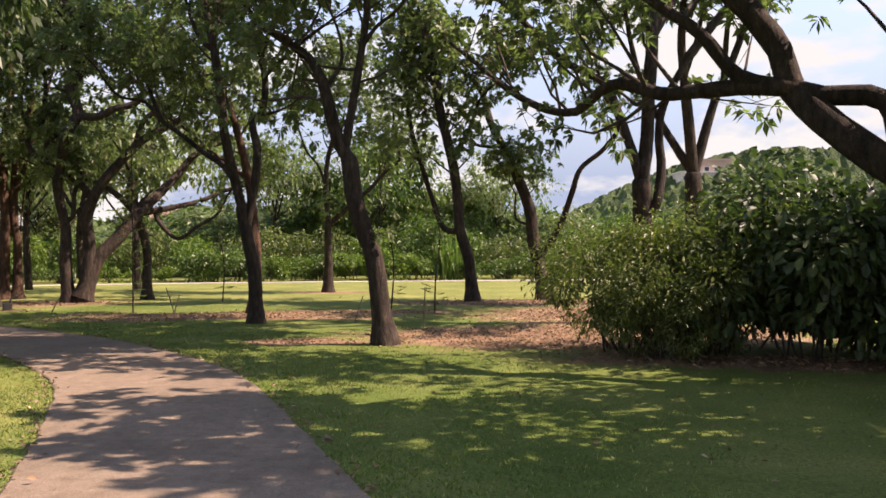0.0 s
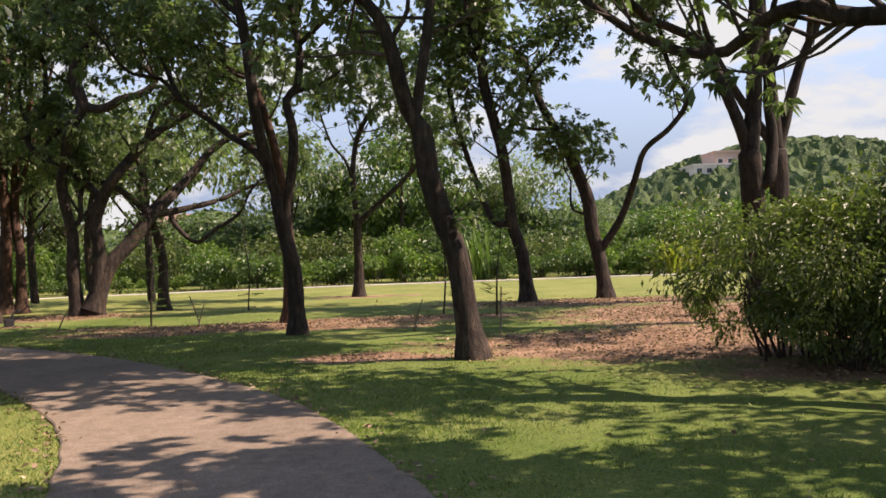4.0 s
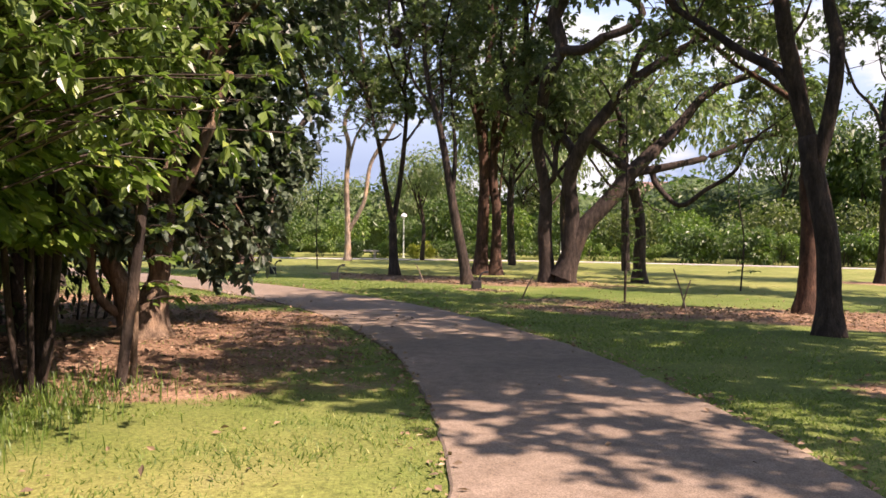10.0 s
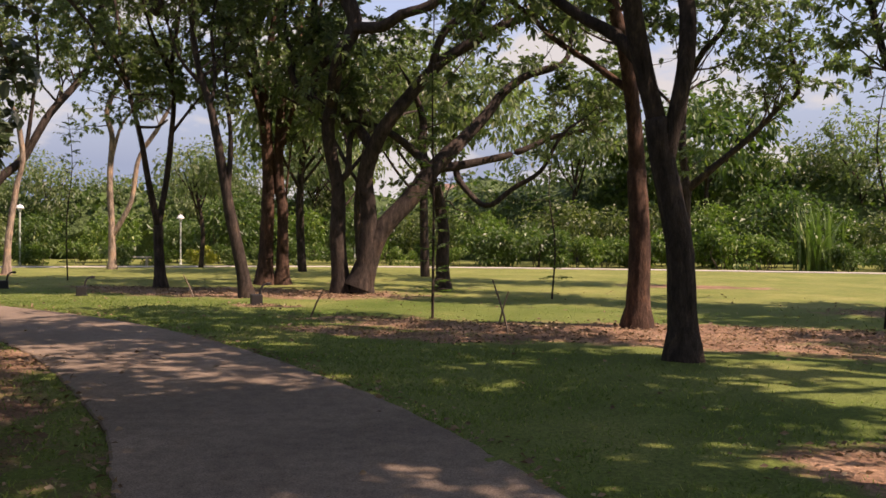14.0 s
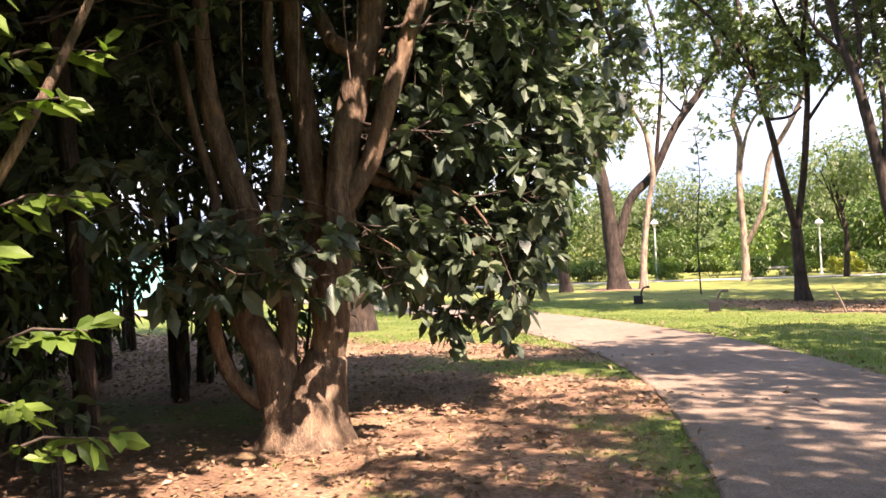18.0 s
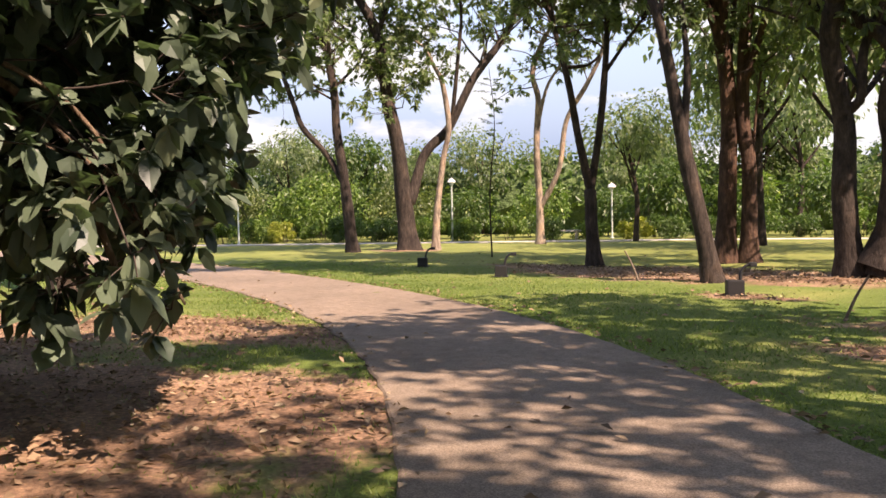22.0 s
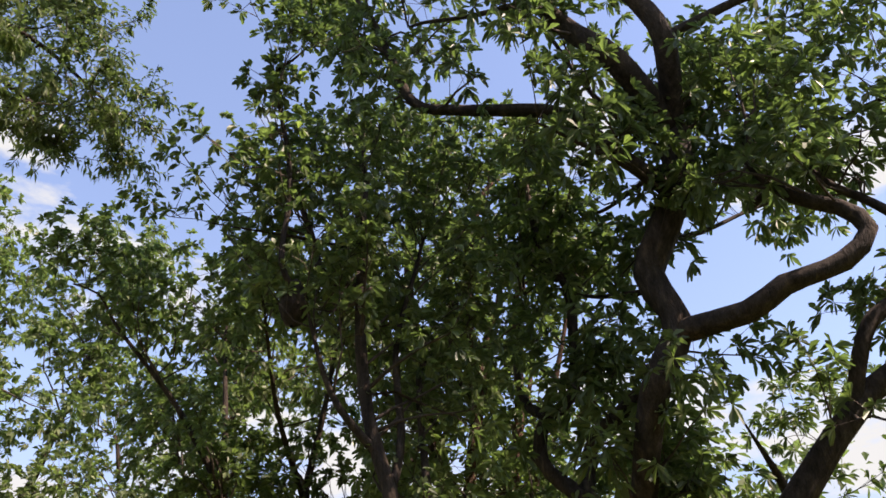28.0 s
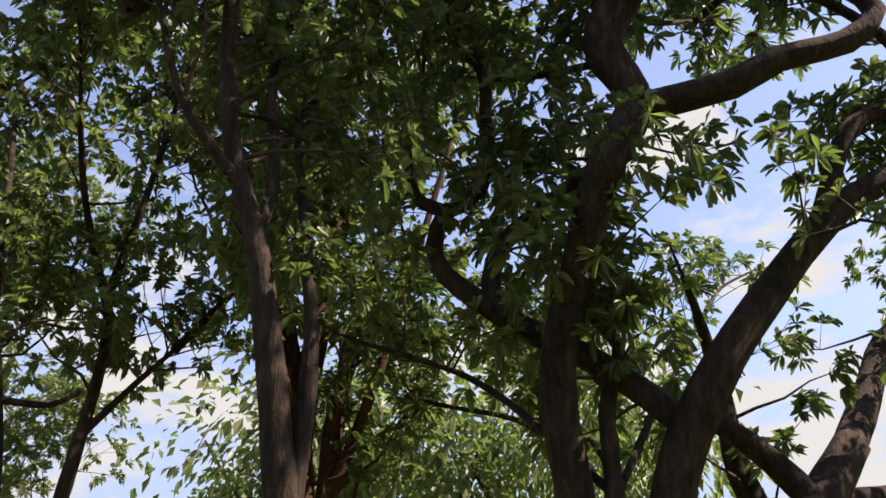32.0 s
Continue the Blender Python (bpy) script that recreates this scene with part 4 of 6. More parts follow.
tree('tall straight twin-trunked tree with reddish bark', -20.3, 36.6, 30, [
    (0.26, 0.08, [(-0.33, -0.29), (-0.22, 3.70), (-0.40, 5.79), (-0.74, 7.56), (-1.09, 9.55), (-1.45, 11.81), (-1.52, 14.48)]),
    (0.22, 0.07, [(0.23, -0.27), (0.26, 2.36), (0.11, 3.69), (0.23, 6.19), (0.62, 7.46), (0.86, 9.37), (0.91, 11.68)]),
    (0.14, 0.07, [(-0.37, 5.79), (-0.14, 7.96), (0.07, 9.45), (-0.17, 11.02), (0.07, 13.24)]),
    (0.08, 0.05, [(-0.86, 8.01), (-0.38, 9.49), (-0.44, 11.37)]),
    (0.05, 0.03, [(0.27, 0.05), (0.37, 3.02), (0.55, 4.78), (0.63, 5.05)]),
    (0.11, 0.04, [(-0.35, 5.20, 0.00), (-0.90, 7.00, -0.30), (-1.90, 9.20, -0.60), (-2.60, 11.50, -0.80)]),
    (0.10, 0.04, [(-0.30, 4.80, 0.00), (-0.10, 6.60, 0.40), (0.10, 8.60, 0.60), (-0.20, 11.00, 0.90)]),
    (0.10, 0.04, [(0.15, 4.40, 0.00), (0.70, 6.20, -0.40), (1.30, 8.40, -0.70), (1.90, 10.80, -0.90)]),
    (0.09, 0.03, [(0.20, 5.40, 0.00), (0.40, 7.40, 0.50), (1.10, 9.60, 0.90), (1.40, 12.00, 1.10)]),
    (0.09, 0.03, [(-0.50, 6.40, 0.00), (-1.40, 8.00, 0.40), (-2.20, 9.80, 0.80)]),
    (0.11, 0.03, [(-1.05, 9.30, 0.00), (-0.60, 11.00, -0.10), (-0.55, 12.60, 0.10), (-0.80, 14.60, 0.20)]),
    (0.10, 0.03, [(-0.20, 9.00, 0.00), (0.25, 10.60, 0.20), (0.55, 11.80, 0.10), (0.30, 14.00, -0.10)]),
    (0.09, 0.03, [(-1.20, 10.20, 0.00), (-2.00, 11.40, -0.30), (-2.50, 13.00, -0.40), (-2.60, 15.00, -0.40)]),
], seed=10, bark=BARK_RED, per_metre=2.0, reach=2.2, lowest=3.8, size=0.19, start=0.3, twig=13, whorl=11, shoots=[(-0.9, 0.2, 4.6), (0.9, -0.3, 5.0), (-0.7, -0.5, 5.6), (0.8, 0.4, 4.2), (0.1, -0.6, 6.2)])
tree('slim leaning tree with rough dark bark', -17.4, 31.0, 32, [
    (0.17, 0.04, [(0.02, -0.01), (-0.20, 1.10), (-0.42, 2.10), (-0.58, 3.00), (-0.76, 4.08), (-0.95, 5.00), (-1.25, 6.00), (-1.42, 7.40), (-1.46, 9.50)]),
    (0.06, 0.03, [(-0.95, 5.00, 0.00), (-0.85, 5.80, 0.20), (-0.95, 7.20, 0.40), (-0.70, 8.60, 0.60)]),
    (0.06, 0.02, [(-1.10, 5.40, 0.00), (-1.70, 6.20, -0.20), (-2.10, 7.40, -0.30)]),
    (0.08, 0.04, [(-0.42, 2.64), (-0.43, 4.01), (-0.51, 5.02), (-0.65, 6.61)]),
    (0.07, 0.04, [(-1.44, 7.77), (-1.96, 8.16), (-2.27, 9.13), (-2.54, 9.87)]),
    (0.05, 0.03, [(-2.20, 7.37), (-2.45, 7.96), (-2.46, 9.08), (-2.56, 9.89), (-2.76, 10.76)]),
    (0.04, 0.01, [(-1.35, 7.78), (-1.57, 8.49), (-1.88, 8.69), (-2.40, 8.81), (-3.00, 8.93), (-3.64, 9.11)]),
], seed=11, per_metre=4.0, reach=1.9, lowest=4.0, size=0.16, twig=14, whorl=11)
tree('small dark tree forking into upright bare stems', -22.3, 33.4, 40, [
    (0.18, 0.16, [(-0.01, -0.01), (-0.09, 1.15), (-0.11, 1.90)]),
    (0.11, 0.06, [(-0.13, 1.84), (-0.40, 3.31), (-0.59, 4.50), (-0.92, 5.86), (-1.12, 6.55)]),
    (0.11, 0.06, [(-0.06, 1.90), (0.12, 3.31), (0.26, 4.63), (0.35, 5.98), (0.27, 7.09)]),
    (0.06, 0.03, [(0.29, 4.89), (0.80, 5.56), (1.21, 6.10)]),
    (0.05, 0.03, [(-0.56, 4.97), (-0.13, 4.94), (0.14, 5.16)]),
    (0.07, 0.03, [(-1.12, 6.55, 0.00), (-2.00, 7.80, -0.30), (-3.10, 9.00, -0.50)]),
    (0.07, 0.03, [(-0.90, 6.20, 0.00), (-1.30, 8.20, 0.80), (-1.60, 10.20, 1.40)]),
    (0.07, 0.03, [(0.27, 7.09, 0.00), (0.50, 8.60, -0.40), (0.70, 10.60, -0.80)]),
    (0.07, 0.03, [(1.21, 6.10, 0.00), (2.00, 7.40, 0.40), (2.80, 8.80, 0.60)]),
    (0.06, 0.03, [(0.20, 6.60, 0.00), (-0.30, 7.80, -1.30), (-0.60, 8.80, -2.40)]),
    (0.06, 0.03, [(-1.00, 6.40, 0.00), (-1.90, 7.20, 1.40), (-2.40, 8.40, 2.40)]),
], seed=12, per_metre=5.5, reach=2.0, lowest=5.3, start=0.3, size=0.18, twig=12, full=False)
tree('thin pale-stemmed tree with bare twisting branches', -34.9, 44.4, 44, [
    (0.18, 0.11, [(-0.00, -0.04), (-0.03, 2.07), (-0.11, 4.43), (-0.00, 6.36), (-0.25, 7.59), (0.16, 8.84)]),
    (0.13, 0.09, [(0.18, 1.49), (0.84, 3.25), (1.21, 5.40), (2.06, 6.86), (2.68, 8.10)]),
    (0.09, 0.06, [(-0.04, 5.15), (0.36, 6.85), (0.90, 7.72)]),
], seed=13, bark=BARK_PALE, leaf=LEAF_FINE, per_metre=5.0, reach=2.6, lowest=6.8, start=0.55, size=0.23, full=False)
tree('tall forked tree with a fine airy crown', -35.4, 37.3, 54, [
    (0.35, 0.26, [(0.12, -0.11), (-0.06, 1.93), (-0.25, 3.99), (-0.65, 6.09)]),
    (0.24, 0.09, [(-0.65, 6.09), (-0.97, 8.47), (-2.02, 10.43), (-2.76, 12.22), (-3.51, 14.04), (-4.08, 16.38)]),
    (0.21, 0.08, [(0.20, 1.93), (0.80, 3.80), (1.82, 4.88), (2.85, 6.85), (4.36, 8.91), (5.02, 11.01), (5.24, 12.91), (5.70, 15.37)]),
    (0.08, 0.04, [(-0.79, 6.95), (-1.68, 7.79), (-2.14, 8.64), (-3.03, 9.49)]),
    (0.12, 0.07, [(-0.97, 8.47), (-0.30, 10.52), (0.06, 12.61), (0.42, 15.01), (0.79, 17.74)]),
    (0.09, 0.05, [(2.03, 5.10), (2.19, 7.49), (2.35, 9.73), (1.85, 12.01)]),
], seed=14, leaf=LEAF_FINE, per_metre=4.4, reach=4.2, lowest=5.2, whorl=13, size=0.25, full=False, twig=20, ratio=0.46)
tree('slim pale trunk beside a tall forked tree', -34.7, 38.3, 51, [
    (0.15, 0.10, [(-0.04, -0.07), (0.03, 1.54), (0.32, 3.61), (0.56, 4.88), (0.34, 6.59)]),
], seed=15, bark=BARK_PALE, leaf=LEAF_FINE, per_metre=4.2, reach=2.4, lowest=4.5, size=0.253, full=False, start=0.7)
tree('upright tree with two arching stems and airy foliage', -35.8, 35.0, 58, [
    (0.22, 0.08, [(0.03, -0.13), (-0.11, 1.50), (-0.25, 2.86), (-0.48, 4.65), (-0.57, 6.28), (-1.02, 8.78), (-1.51, 10.25), (-2.40, 11.49), (-2.73, 13.46)]),
    (0.13, 0.06, [(-0.22, 2.47), (-0.93, 3.84), (-1.77, 4.81), (-2.12, 5.81), (-2.74, 7.63), (-3.03, 9.08), (-3.90, 10.08)]),
    (0.07, 0.03, [(-0.47, 6.18), (0.29, 7.15), (0.66, 7.81)]),
], seed=16, leaf=LEAF_FINE, per_metre=4.6, reach=3.8, lowest=4.8, whorl=13, size=0.25, full=False, twig=20, ratio=0.46)
tree('short stout trunk hidden among saplings', -14.0, 36.0, 23, [
    (0.21, 0.16, [(0.09, -0.03), (0.06, 1.02), (0.10, 1.72), (-0.12, 2.94), (-0.58, 4.14)]),
], seed=17, outline=low_outline, per_metre=4.2, reach=1.92, lowest=2.4, size=0.23, full=False)
tree('many-stemmed fig with buttressed roots and dark glossy leaves', -13.0, 17.0, 73, [
    (0.33, 0.18, [(-0.35, -0.11), (-0.30, 0.16), (-0.24, 0.42), (-0.16, 0.72)]),
    (0.16, 0.11, [(-0.17, 0.55), (-0.12, 0.90), (-0.06, 1.38), (-0.01, 1.91), (0.06, 2.48), (0.17, 2.91), (0.28, 3.35), (0.39, 3.87)]),
    (0.13, 0.09, [(-0.20, 0.90), (-0.19, 1.52), (-0.18, 1.92), (-0.22, 2.36), (-0.25, 2.80), (-0.32, 3.38), (-0.35, 4.04)]),
    (0.09, 0.07, [(0.05, 1.91), (0.27, 2.34), (0.42, 2.81), (0.60, 3.33), (0.78, 3.85)]),
    (0.18, 0.05, [(-0.46, 0.03), (-0.57, 0.39), (-0.65, 0.75), (-0.80, 1.02), (-0.84, 1.28), (-0.80, 1.60), (-0.76, 1.90), (-0.90, 2.30), (-1.05, 2.95), (-1.10, 4.00)]),
    (0.07, 0.03, [(-0.71, 0.35), (-0.92, 0.54), (-1.04, 0.81), (-1.08, 1.12), (-1.07, 1.52), (-1.02, 2.09), (-1.15, 2.60), (-1.30, 3.40)]),
    (0.09, 0.04, [(-0.44, 0.34), (-0.49, 0.74), (-0.48, 1.09), (-0.55, 1.49), (-0.56, 1.94), (-0.48, 2.50), (-0.55, 3.20), (-0.50, 4.20)]),
    (0.04, 0.02, [(0.10, 2.30, 0.00), (0.60, 2.60, 0.50), (1.20, 2.70, 0.90), (1.80, 2.40, 1.30)]),
    (0.08, 0.03, [(0.30, 3.20, 0.00), (0.90, 3.60, 0.50), (1.50, 3.50, 1.00), (2.00, 3.00, 1.40)]),
    (0.09, 0.03, [(0.35, 3.80, 0.00), (0.90, 4.80, 0.60), (1.60, 5.20, 1.20), (2.00, 4.90, 1.90)]),
    (0.012, 0.006, [(-0.55, 1.90, 0.00), (-0.55, 2.05, -0.60), (-0.10, 1.90, -0.90), (0.35, 1.60, -1.00)]),
    (0.012, 0.006, [(-0.55, 1.90, 0.00), (-0.80, 1.95, -0.50), (-1.20, 1.75, -0.80), (-1.60, 1.60, -0.90)]),
    (0.012, 0.006, [(-0.55, 1.90, 0.00), (-0.90, 1.80, -0.60), (-1.00, 1.60, -0.90), (-0.80, 1.45, -1.10)]),
    (0.012, 0.006, [(-0.55, 1.90, 0.00), (-0.20, 1.80, -0.50), (0.20, 1.60, -0.60), (0.50, 1.50, -0.70)]),
    (0.09, 0.03, [(-0.35, 4.00, 0.00), (-1.50, 5.00, 0.20), (-2.80, 5.40, 0.30)]),
    (0.09, 0.03, [(0.00, 4.00, 0.00), (0.20, 5.40, 0.40), (0.60, 6.80, 0.90)]),
    (0.08, 0.03, [(0.20, 3.00, 0.00), (0.70, 3.60, 1.40), (1.40, 4.00, 2.60)]),
    (0.08, 0.03, [(0.20, 2.40, 0.00), (0.80, 2.90, 1.20), (1.50, 2.90, 2.20)]),
    (0.08, 0.03, [(0.00, 3.40, 0.00), (-0.30, 4.60, 1.00), (-0.60, 5.40, 1.80)]),
    (0.06, 0.02, [(0.10, 2.30, 0.00), (0.80, 2.10, 0.70), (1.30, 1.60, 0.90), (1.50, 1.10, 0.80)]),
    (0.06, 0.02, [(0.00, 2.10, 0.00), (0.20, 2.20, 0.90), (0.50, 1.90, 1.80)]),
    (0.07, 0.03, [(-0.20, 3.00, 0.00), (-0.60, 3.50, 0.90), (-1.20, 3.60, 1.60)]),
    (0.02, 0.01, [(0.10, 2.20, 0.00), (0.70, 2.30, 0.20), (1.30, 2.00, 0.30), (1.60, 1.50, 0.40)]),
    (0.02, 0.01, [(0.30, 3.00, 0.00), (1.10, 3.00, 0.00), (1.80, 2.60, 0.20)]),
    (0.02, 0.01, [(0.20, 2.70, 0.00), (1.20, 2.40, 1.20), (1.70, 1.70, 1.60)]),
    (0.08, 0.03, [(-0.35, 4.00, 0.00), (-1.00, 5.20, -1.60), (-1.50, 5.70, -3.20)]),
    (0.03, 0.006, [(0.30, 3.20, 0.00), (1.30, 3.40, 0.50), (2.10, 2.95, 0.90), (2.45, 2.50, 1.10)]),
    (0.06, 0.02, [(0.35, 3.80, 0.00), (1.40, 4.60, 0.60), (2.60, 4.60, 1.20), (3.10, 3.80, 1.50)]),
    (0.07, 0.02, [(0.35, 3.80, 0.00), (1.00, 5.20, 0.30), (2.20, 6.00, 0.60), (3.00, 5.60, 1.00)]),
    (0.04, 0.01, [(0.20, 2.40, 0.00), (1.00, 2.10, 0.60), (1.60, 1.40, 0.80), (1.90, 0.85, 0.90)]),
    (0.08, 0.02, [(-0.35, 4.00, 0.00), (-1.60, 5.20, -0.90), (-2.80, 5.90, -1.80), (-4.00, 6.20, -2.40)]),
    (0.08, 0.02, [(-0.35, 4.00, 0.00), (-1.20, 5.80, -0.80), (-2.20, 6.80, -1.20), (-3.40, 7.20, -1.40)]),
    (0.06, 0.02, [(0.20, 3.40, 0.00), (0.90, 4.10, 1.20), (1.80, 4.20, 2.20), (2.60, 3.60, 2.80)]),
    # unseen high limbs added on the sunward side to shade trunk and ground
    (0.06, 0.02, [(0.00, 4.00, 0.00), (0.30, 5.20, -1.20), (0.60, 5.60, -2.40), (0.80, 5.40, -3.20)]),
    (0.06, 0.02, [(-0.35, 4.00, 0.00), (-0.60, 5.20, -1.00), (-0.90, 5.60, -2.20)]),
    (0.06, 0.02, [(0.35, 3.90, 0.00), (1.20, 5.00, -0.60), (2.00, 5.40, -1.20)]),
    (0.06, 0.02, [(-0.20, 4.00, 0.00), (-1.60, 5.00, -1.20), (-2.60, 5.20, -2.20)]),
    (0.08, 0.02, [(-0.50, 4.10, 0.00), (-0.90, 5.60, -1.60), (-1.20, 6.60, -3.20), (-1.00, 6.90, -4.80)]),
    (0.08, 0.02, [(-0.80, 4.00, 0.00), (-1.60, 5.60, -1.60), (-2.00, 6.60, -3.20), (-1.80, 7.00, -4.60)]),
    (0.07, 0.02, [(-0.50, 4.20, 0.00), (-0.40, 5.80, -1.80), (-0.60, 6.70, -3.40), (-0.30, 7.00, -4.80)]),
], seed=18, bark=BARK_FIG, leaf=LEAF_FIG, per_metre=5.0, reach=1.1, lowest=1.0, whorl=6, size=0.18, ratio=0.64, droop=0.35, up=-0.05, start=0.2, flare=0.5, twig=12, full=2, tips=False, outline=fig_outline, roots=[(-0.56, 0.12, 4.2, 2.5), (0.12, -0.22, 4.2, 3.0), (0.2, -0.2, 4.2, 3.3), (-0.75, 0.1, 4.0, 2.2), (0.6, 0.2, 4.2, 2.8), (-0.3, -0.15, 4.3, 2.9)])
tree('broad shade tree standing beside the start of the path', 8.8, 8.6, -40, [
    (0.30, 0.24, [(0.00, 0.00), (0.10, 1.50), (0.00, 3.00)]),
    (0.20, 0.10, [(0.00, 3.00), (-1.20, 4.40), (-2.60, 5.40), (-4.00, 6.00)]),
    (0.20, 0.10, [(0.00, 3.00), (0.60, 4.80), (0.40, 6.60), (0.90, 8.00)]),
    (0.16, 0.08, [(0.00, 3.00), (1.40, 4.20), (3.00, 5.20)]),
    (0.14, 0.07, [(0.40, 5.00), (-0.80, 6.40), (-2.00, 7.40)]),
], seed=19, per_metre=4.5, reach=3.0, lowest=3.6, twig=10, size=0.34, full=False)
tree('shade tree with feathery small-leaved sprays over the path', -24.5, 21.5, 44, [
    (0.28, 0.22, [(0.00, 0.00), (0.20, 3.00), (0.60, 6.00)]),
    (0.10, 0.02, [(0.60, 6.00, 0.00), (1.50, 9.00, 0.30), (3.20, 11.00, 0.90), (5.20, 11.00, 1.50), (6.50, 10.30, 1.90)]),
    (0.08, 0.02, [(0.60, 6.00, 0.00), (1.20, 8.50, -0.30), (2.60, 10.20, 0.20), (4.40, 10.20, 1.00), (5.80, 9.60, 1.40)]),
    (0.09, 0.02, [(0.60, 6.00, 0.00), (1.00, 9.50, 0.00), (2.20, 12.00, 0.30), (4.00, 13.00, 0.80), (6.00, 12.40, 1.40)]),
    (0.06, 0.02, [(0.60, 6.00, 0.00), (0.80, 8.00, 0.20), (1.80, 9.00, 0.30), (3.20, 8.90, 0.60), (4.40, 8.50, 0.90)]),
    (0.06, 0.02, [(0.60, 6.00, 0.00), (1.40, 9.40, -1.20), (2.80, 11.20, -1.60), (4.60, 11.40, -1.20)]),
    (0.06, 0.02, [(0.60, 6.00, 0.00), (1.00, 9.00, 1.20), (2.40, 11.20, 2.20), (4.20, 11.80, 3.00)]),
    (0.14, 0.06, [(0.60, 6.00, 0.00), (-0.80, 9.00, 0.00), (-1.60, 12.00, 0.00)]),
], seed=20, leaf=LEAF_FINE, per_metre=5.0, reach=1.7, lowest=7.8, twig=15, whorl=22, size=0.12, ratio=0.34, full=False, up=-0.1, droop=0.5, trail=5.0)
tree('tall forked tree standing behind a massive multi-stemmed one', 7.9, 32.4, -12, [
    (0.34, 0.29, [(0.00, 0.00), (-0.05, 2.40), (-0.05, 4.60)]),
    (0.21, 0.11, [(-0.05, 4.60), (-0.25, 7.20), (-0.40, 9.20), (-0.20, 11.50)]),
    (0.19, 0.10, [(0.00, 4.70), (0.70, 7.20), (1.30, 8.60), (2.20, 11.00)]),
    (0.16, 0.08, [(-0.05, 4.60), (-1.20, 6.60), (-2.00, 8.60), (-2.40, 10.60)]),
    (0.11, 0.05, [(-0.30, 8.00, 0.00), (0.20, 10.00, 1.40), (0.40, 12.00, 2.40)]),
    (0.11, 0.05, [(1.00, 8.00, 0.00), (1.20, 10.00, -1.60), (1.80, 12.00, -2.60)]),
], seed=21, per_metre=4.0, reach=3.2, lowest=9.0, size=0.3, twig=11, whorl=12, full=False)


# ---- shrubs and background planting ----
def lumpy(rng, n, w, h, lumps=9, low=0.12):
    """Points on an uneven heap of foliage, and the way out of it."""
    c = np.c_[rng.uniform(-0.36, 0.36, (lumps, 2)) * w, rng.uniform(low + 0.22, 0.8, lumps) * h]
    r = rng.uniform(0.14, 0.34, lumps) * min(w, h) * (9 / max(9, lumps)) ** 0.35
    k = rng.integers(0, lumps, n)
    d = rng.standard_normal((n, 3))
    d /= np.linalg.norm(d, axis=1, keepdims=True)
    p = c[k] + d * (r[k] * rng.uniform(0.55, 1.08, n))[:, None] * [1.15, 1.15, 1.0]
    keep = (p[:, 2] > low * h) & (p[:, 2] > 0.05)
    return p[keep], d[keep]


def bush_meshes(seed, w, h, n, size, ratio, leaf, full=False, low=0.1, stems=7, lumps=9):
    rng = np.random.default_rng(seed)
    p, d = lumpy(rng, n, w, h, lumps, low)
    v, f = leaves(p, d * 0.8 + rng.standard_normal(d.shape) * 0.5 + [0, 0, -0.15], size * rng.uniform(0.6, 1.3, len(p)), ratio, rng, 0.3, 0.3, full)
    crown = mesh_of("foliage", v, f, leaf)
    pieces = []
    for _ in range(stems):
        a, r = rng.uniform(0, 6.28), rng.uniform(0.05, 0.3) * w
        b = np.array([math.cos(a) * r * 0.5, math.sin(a) * r * 0.5, -0.1])
        e = np.array([math.cos(a) * r, math.sin(a) * r, h * rng.uniform(0.5, 0.8)])
        m = (b + e) / 2 + rng.normal(0, 0.06 * w, 3)
        pieces.append((smooth_line([b, m, e], 0.3), np.linspace(0.025, 0.01, len(smooth_line([b, m, e], 0.3))), 5, None, 0))
    return (*(tube_mesh("stem", [piece], TWIG) for piece in pieces), crown)


def plant(name, meshes, x, y, label, category, group="", turn=0.0, scale=1.0):
    """A plant from its meshes, each part named after its mesh."""
    ob = thing(name, x, y, ground_height(x, y), label, category, group, turn=turn)
    ob.scale = (scale, scale, scale)
    for me in meshes:
        child(me.name.split(".")[0], me, ob)
    return ob


def strap_meshes(seed, n, length, width, leaf, spread=0.8):
    """A clump of long arching strap leaves."""
    rng = np.random.default_rng(seed)
    vs, fs, base = [], [], 0
    for _ in range(n):
        a = rng.uniform(0, 6.28)
        b = np.array([rng.normal(0, 0.45), rng.normal(0, 0.45), 0.0])
        L, out = length * rng.uniform(0.6, 1.1), rng.uniform(0.15, spread)
        s = np.linspace(0, 1, 6)[:, None]
        way = np.array([math.cos(a), math.sin(a), 0])
        line = b + way * out * L * 0.6 * s**1.6 + np.array([0, 0, 1]) * L * (s - 0.45 * out * s**2.5)
        side = np.array([-way[1], way[0], 0]) * width * 0.5
        prof = np.array([0.5, 0.9, 1.0, 0.9, 0.6, 0.05])[:, None]
        v = np.stack([line - side * prof, line + side * prof], 1).reshape(-1, 3)
        o = np.arange(5)[:, None] * 2
        vs.append(v)
        fs.append(base + np.hstack([o, o + 1, o + 3, o + 2]))
        base += len(v)
    return (mesh_of("blades", np.vstack(vs), np.vstack(fs), leaf),)


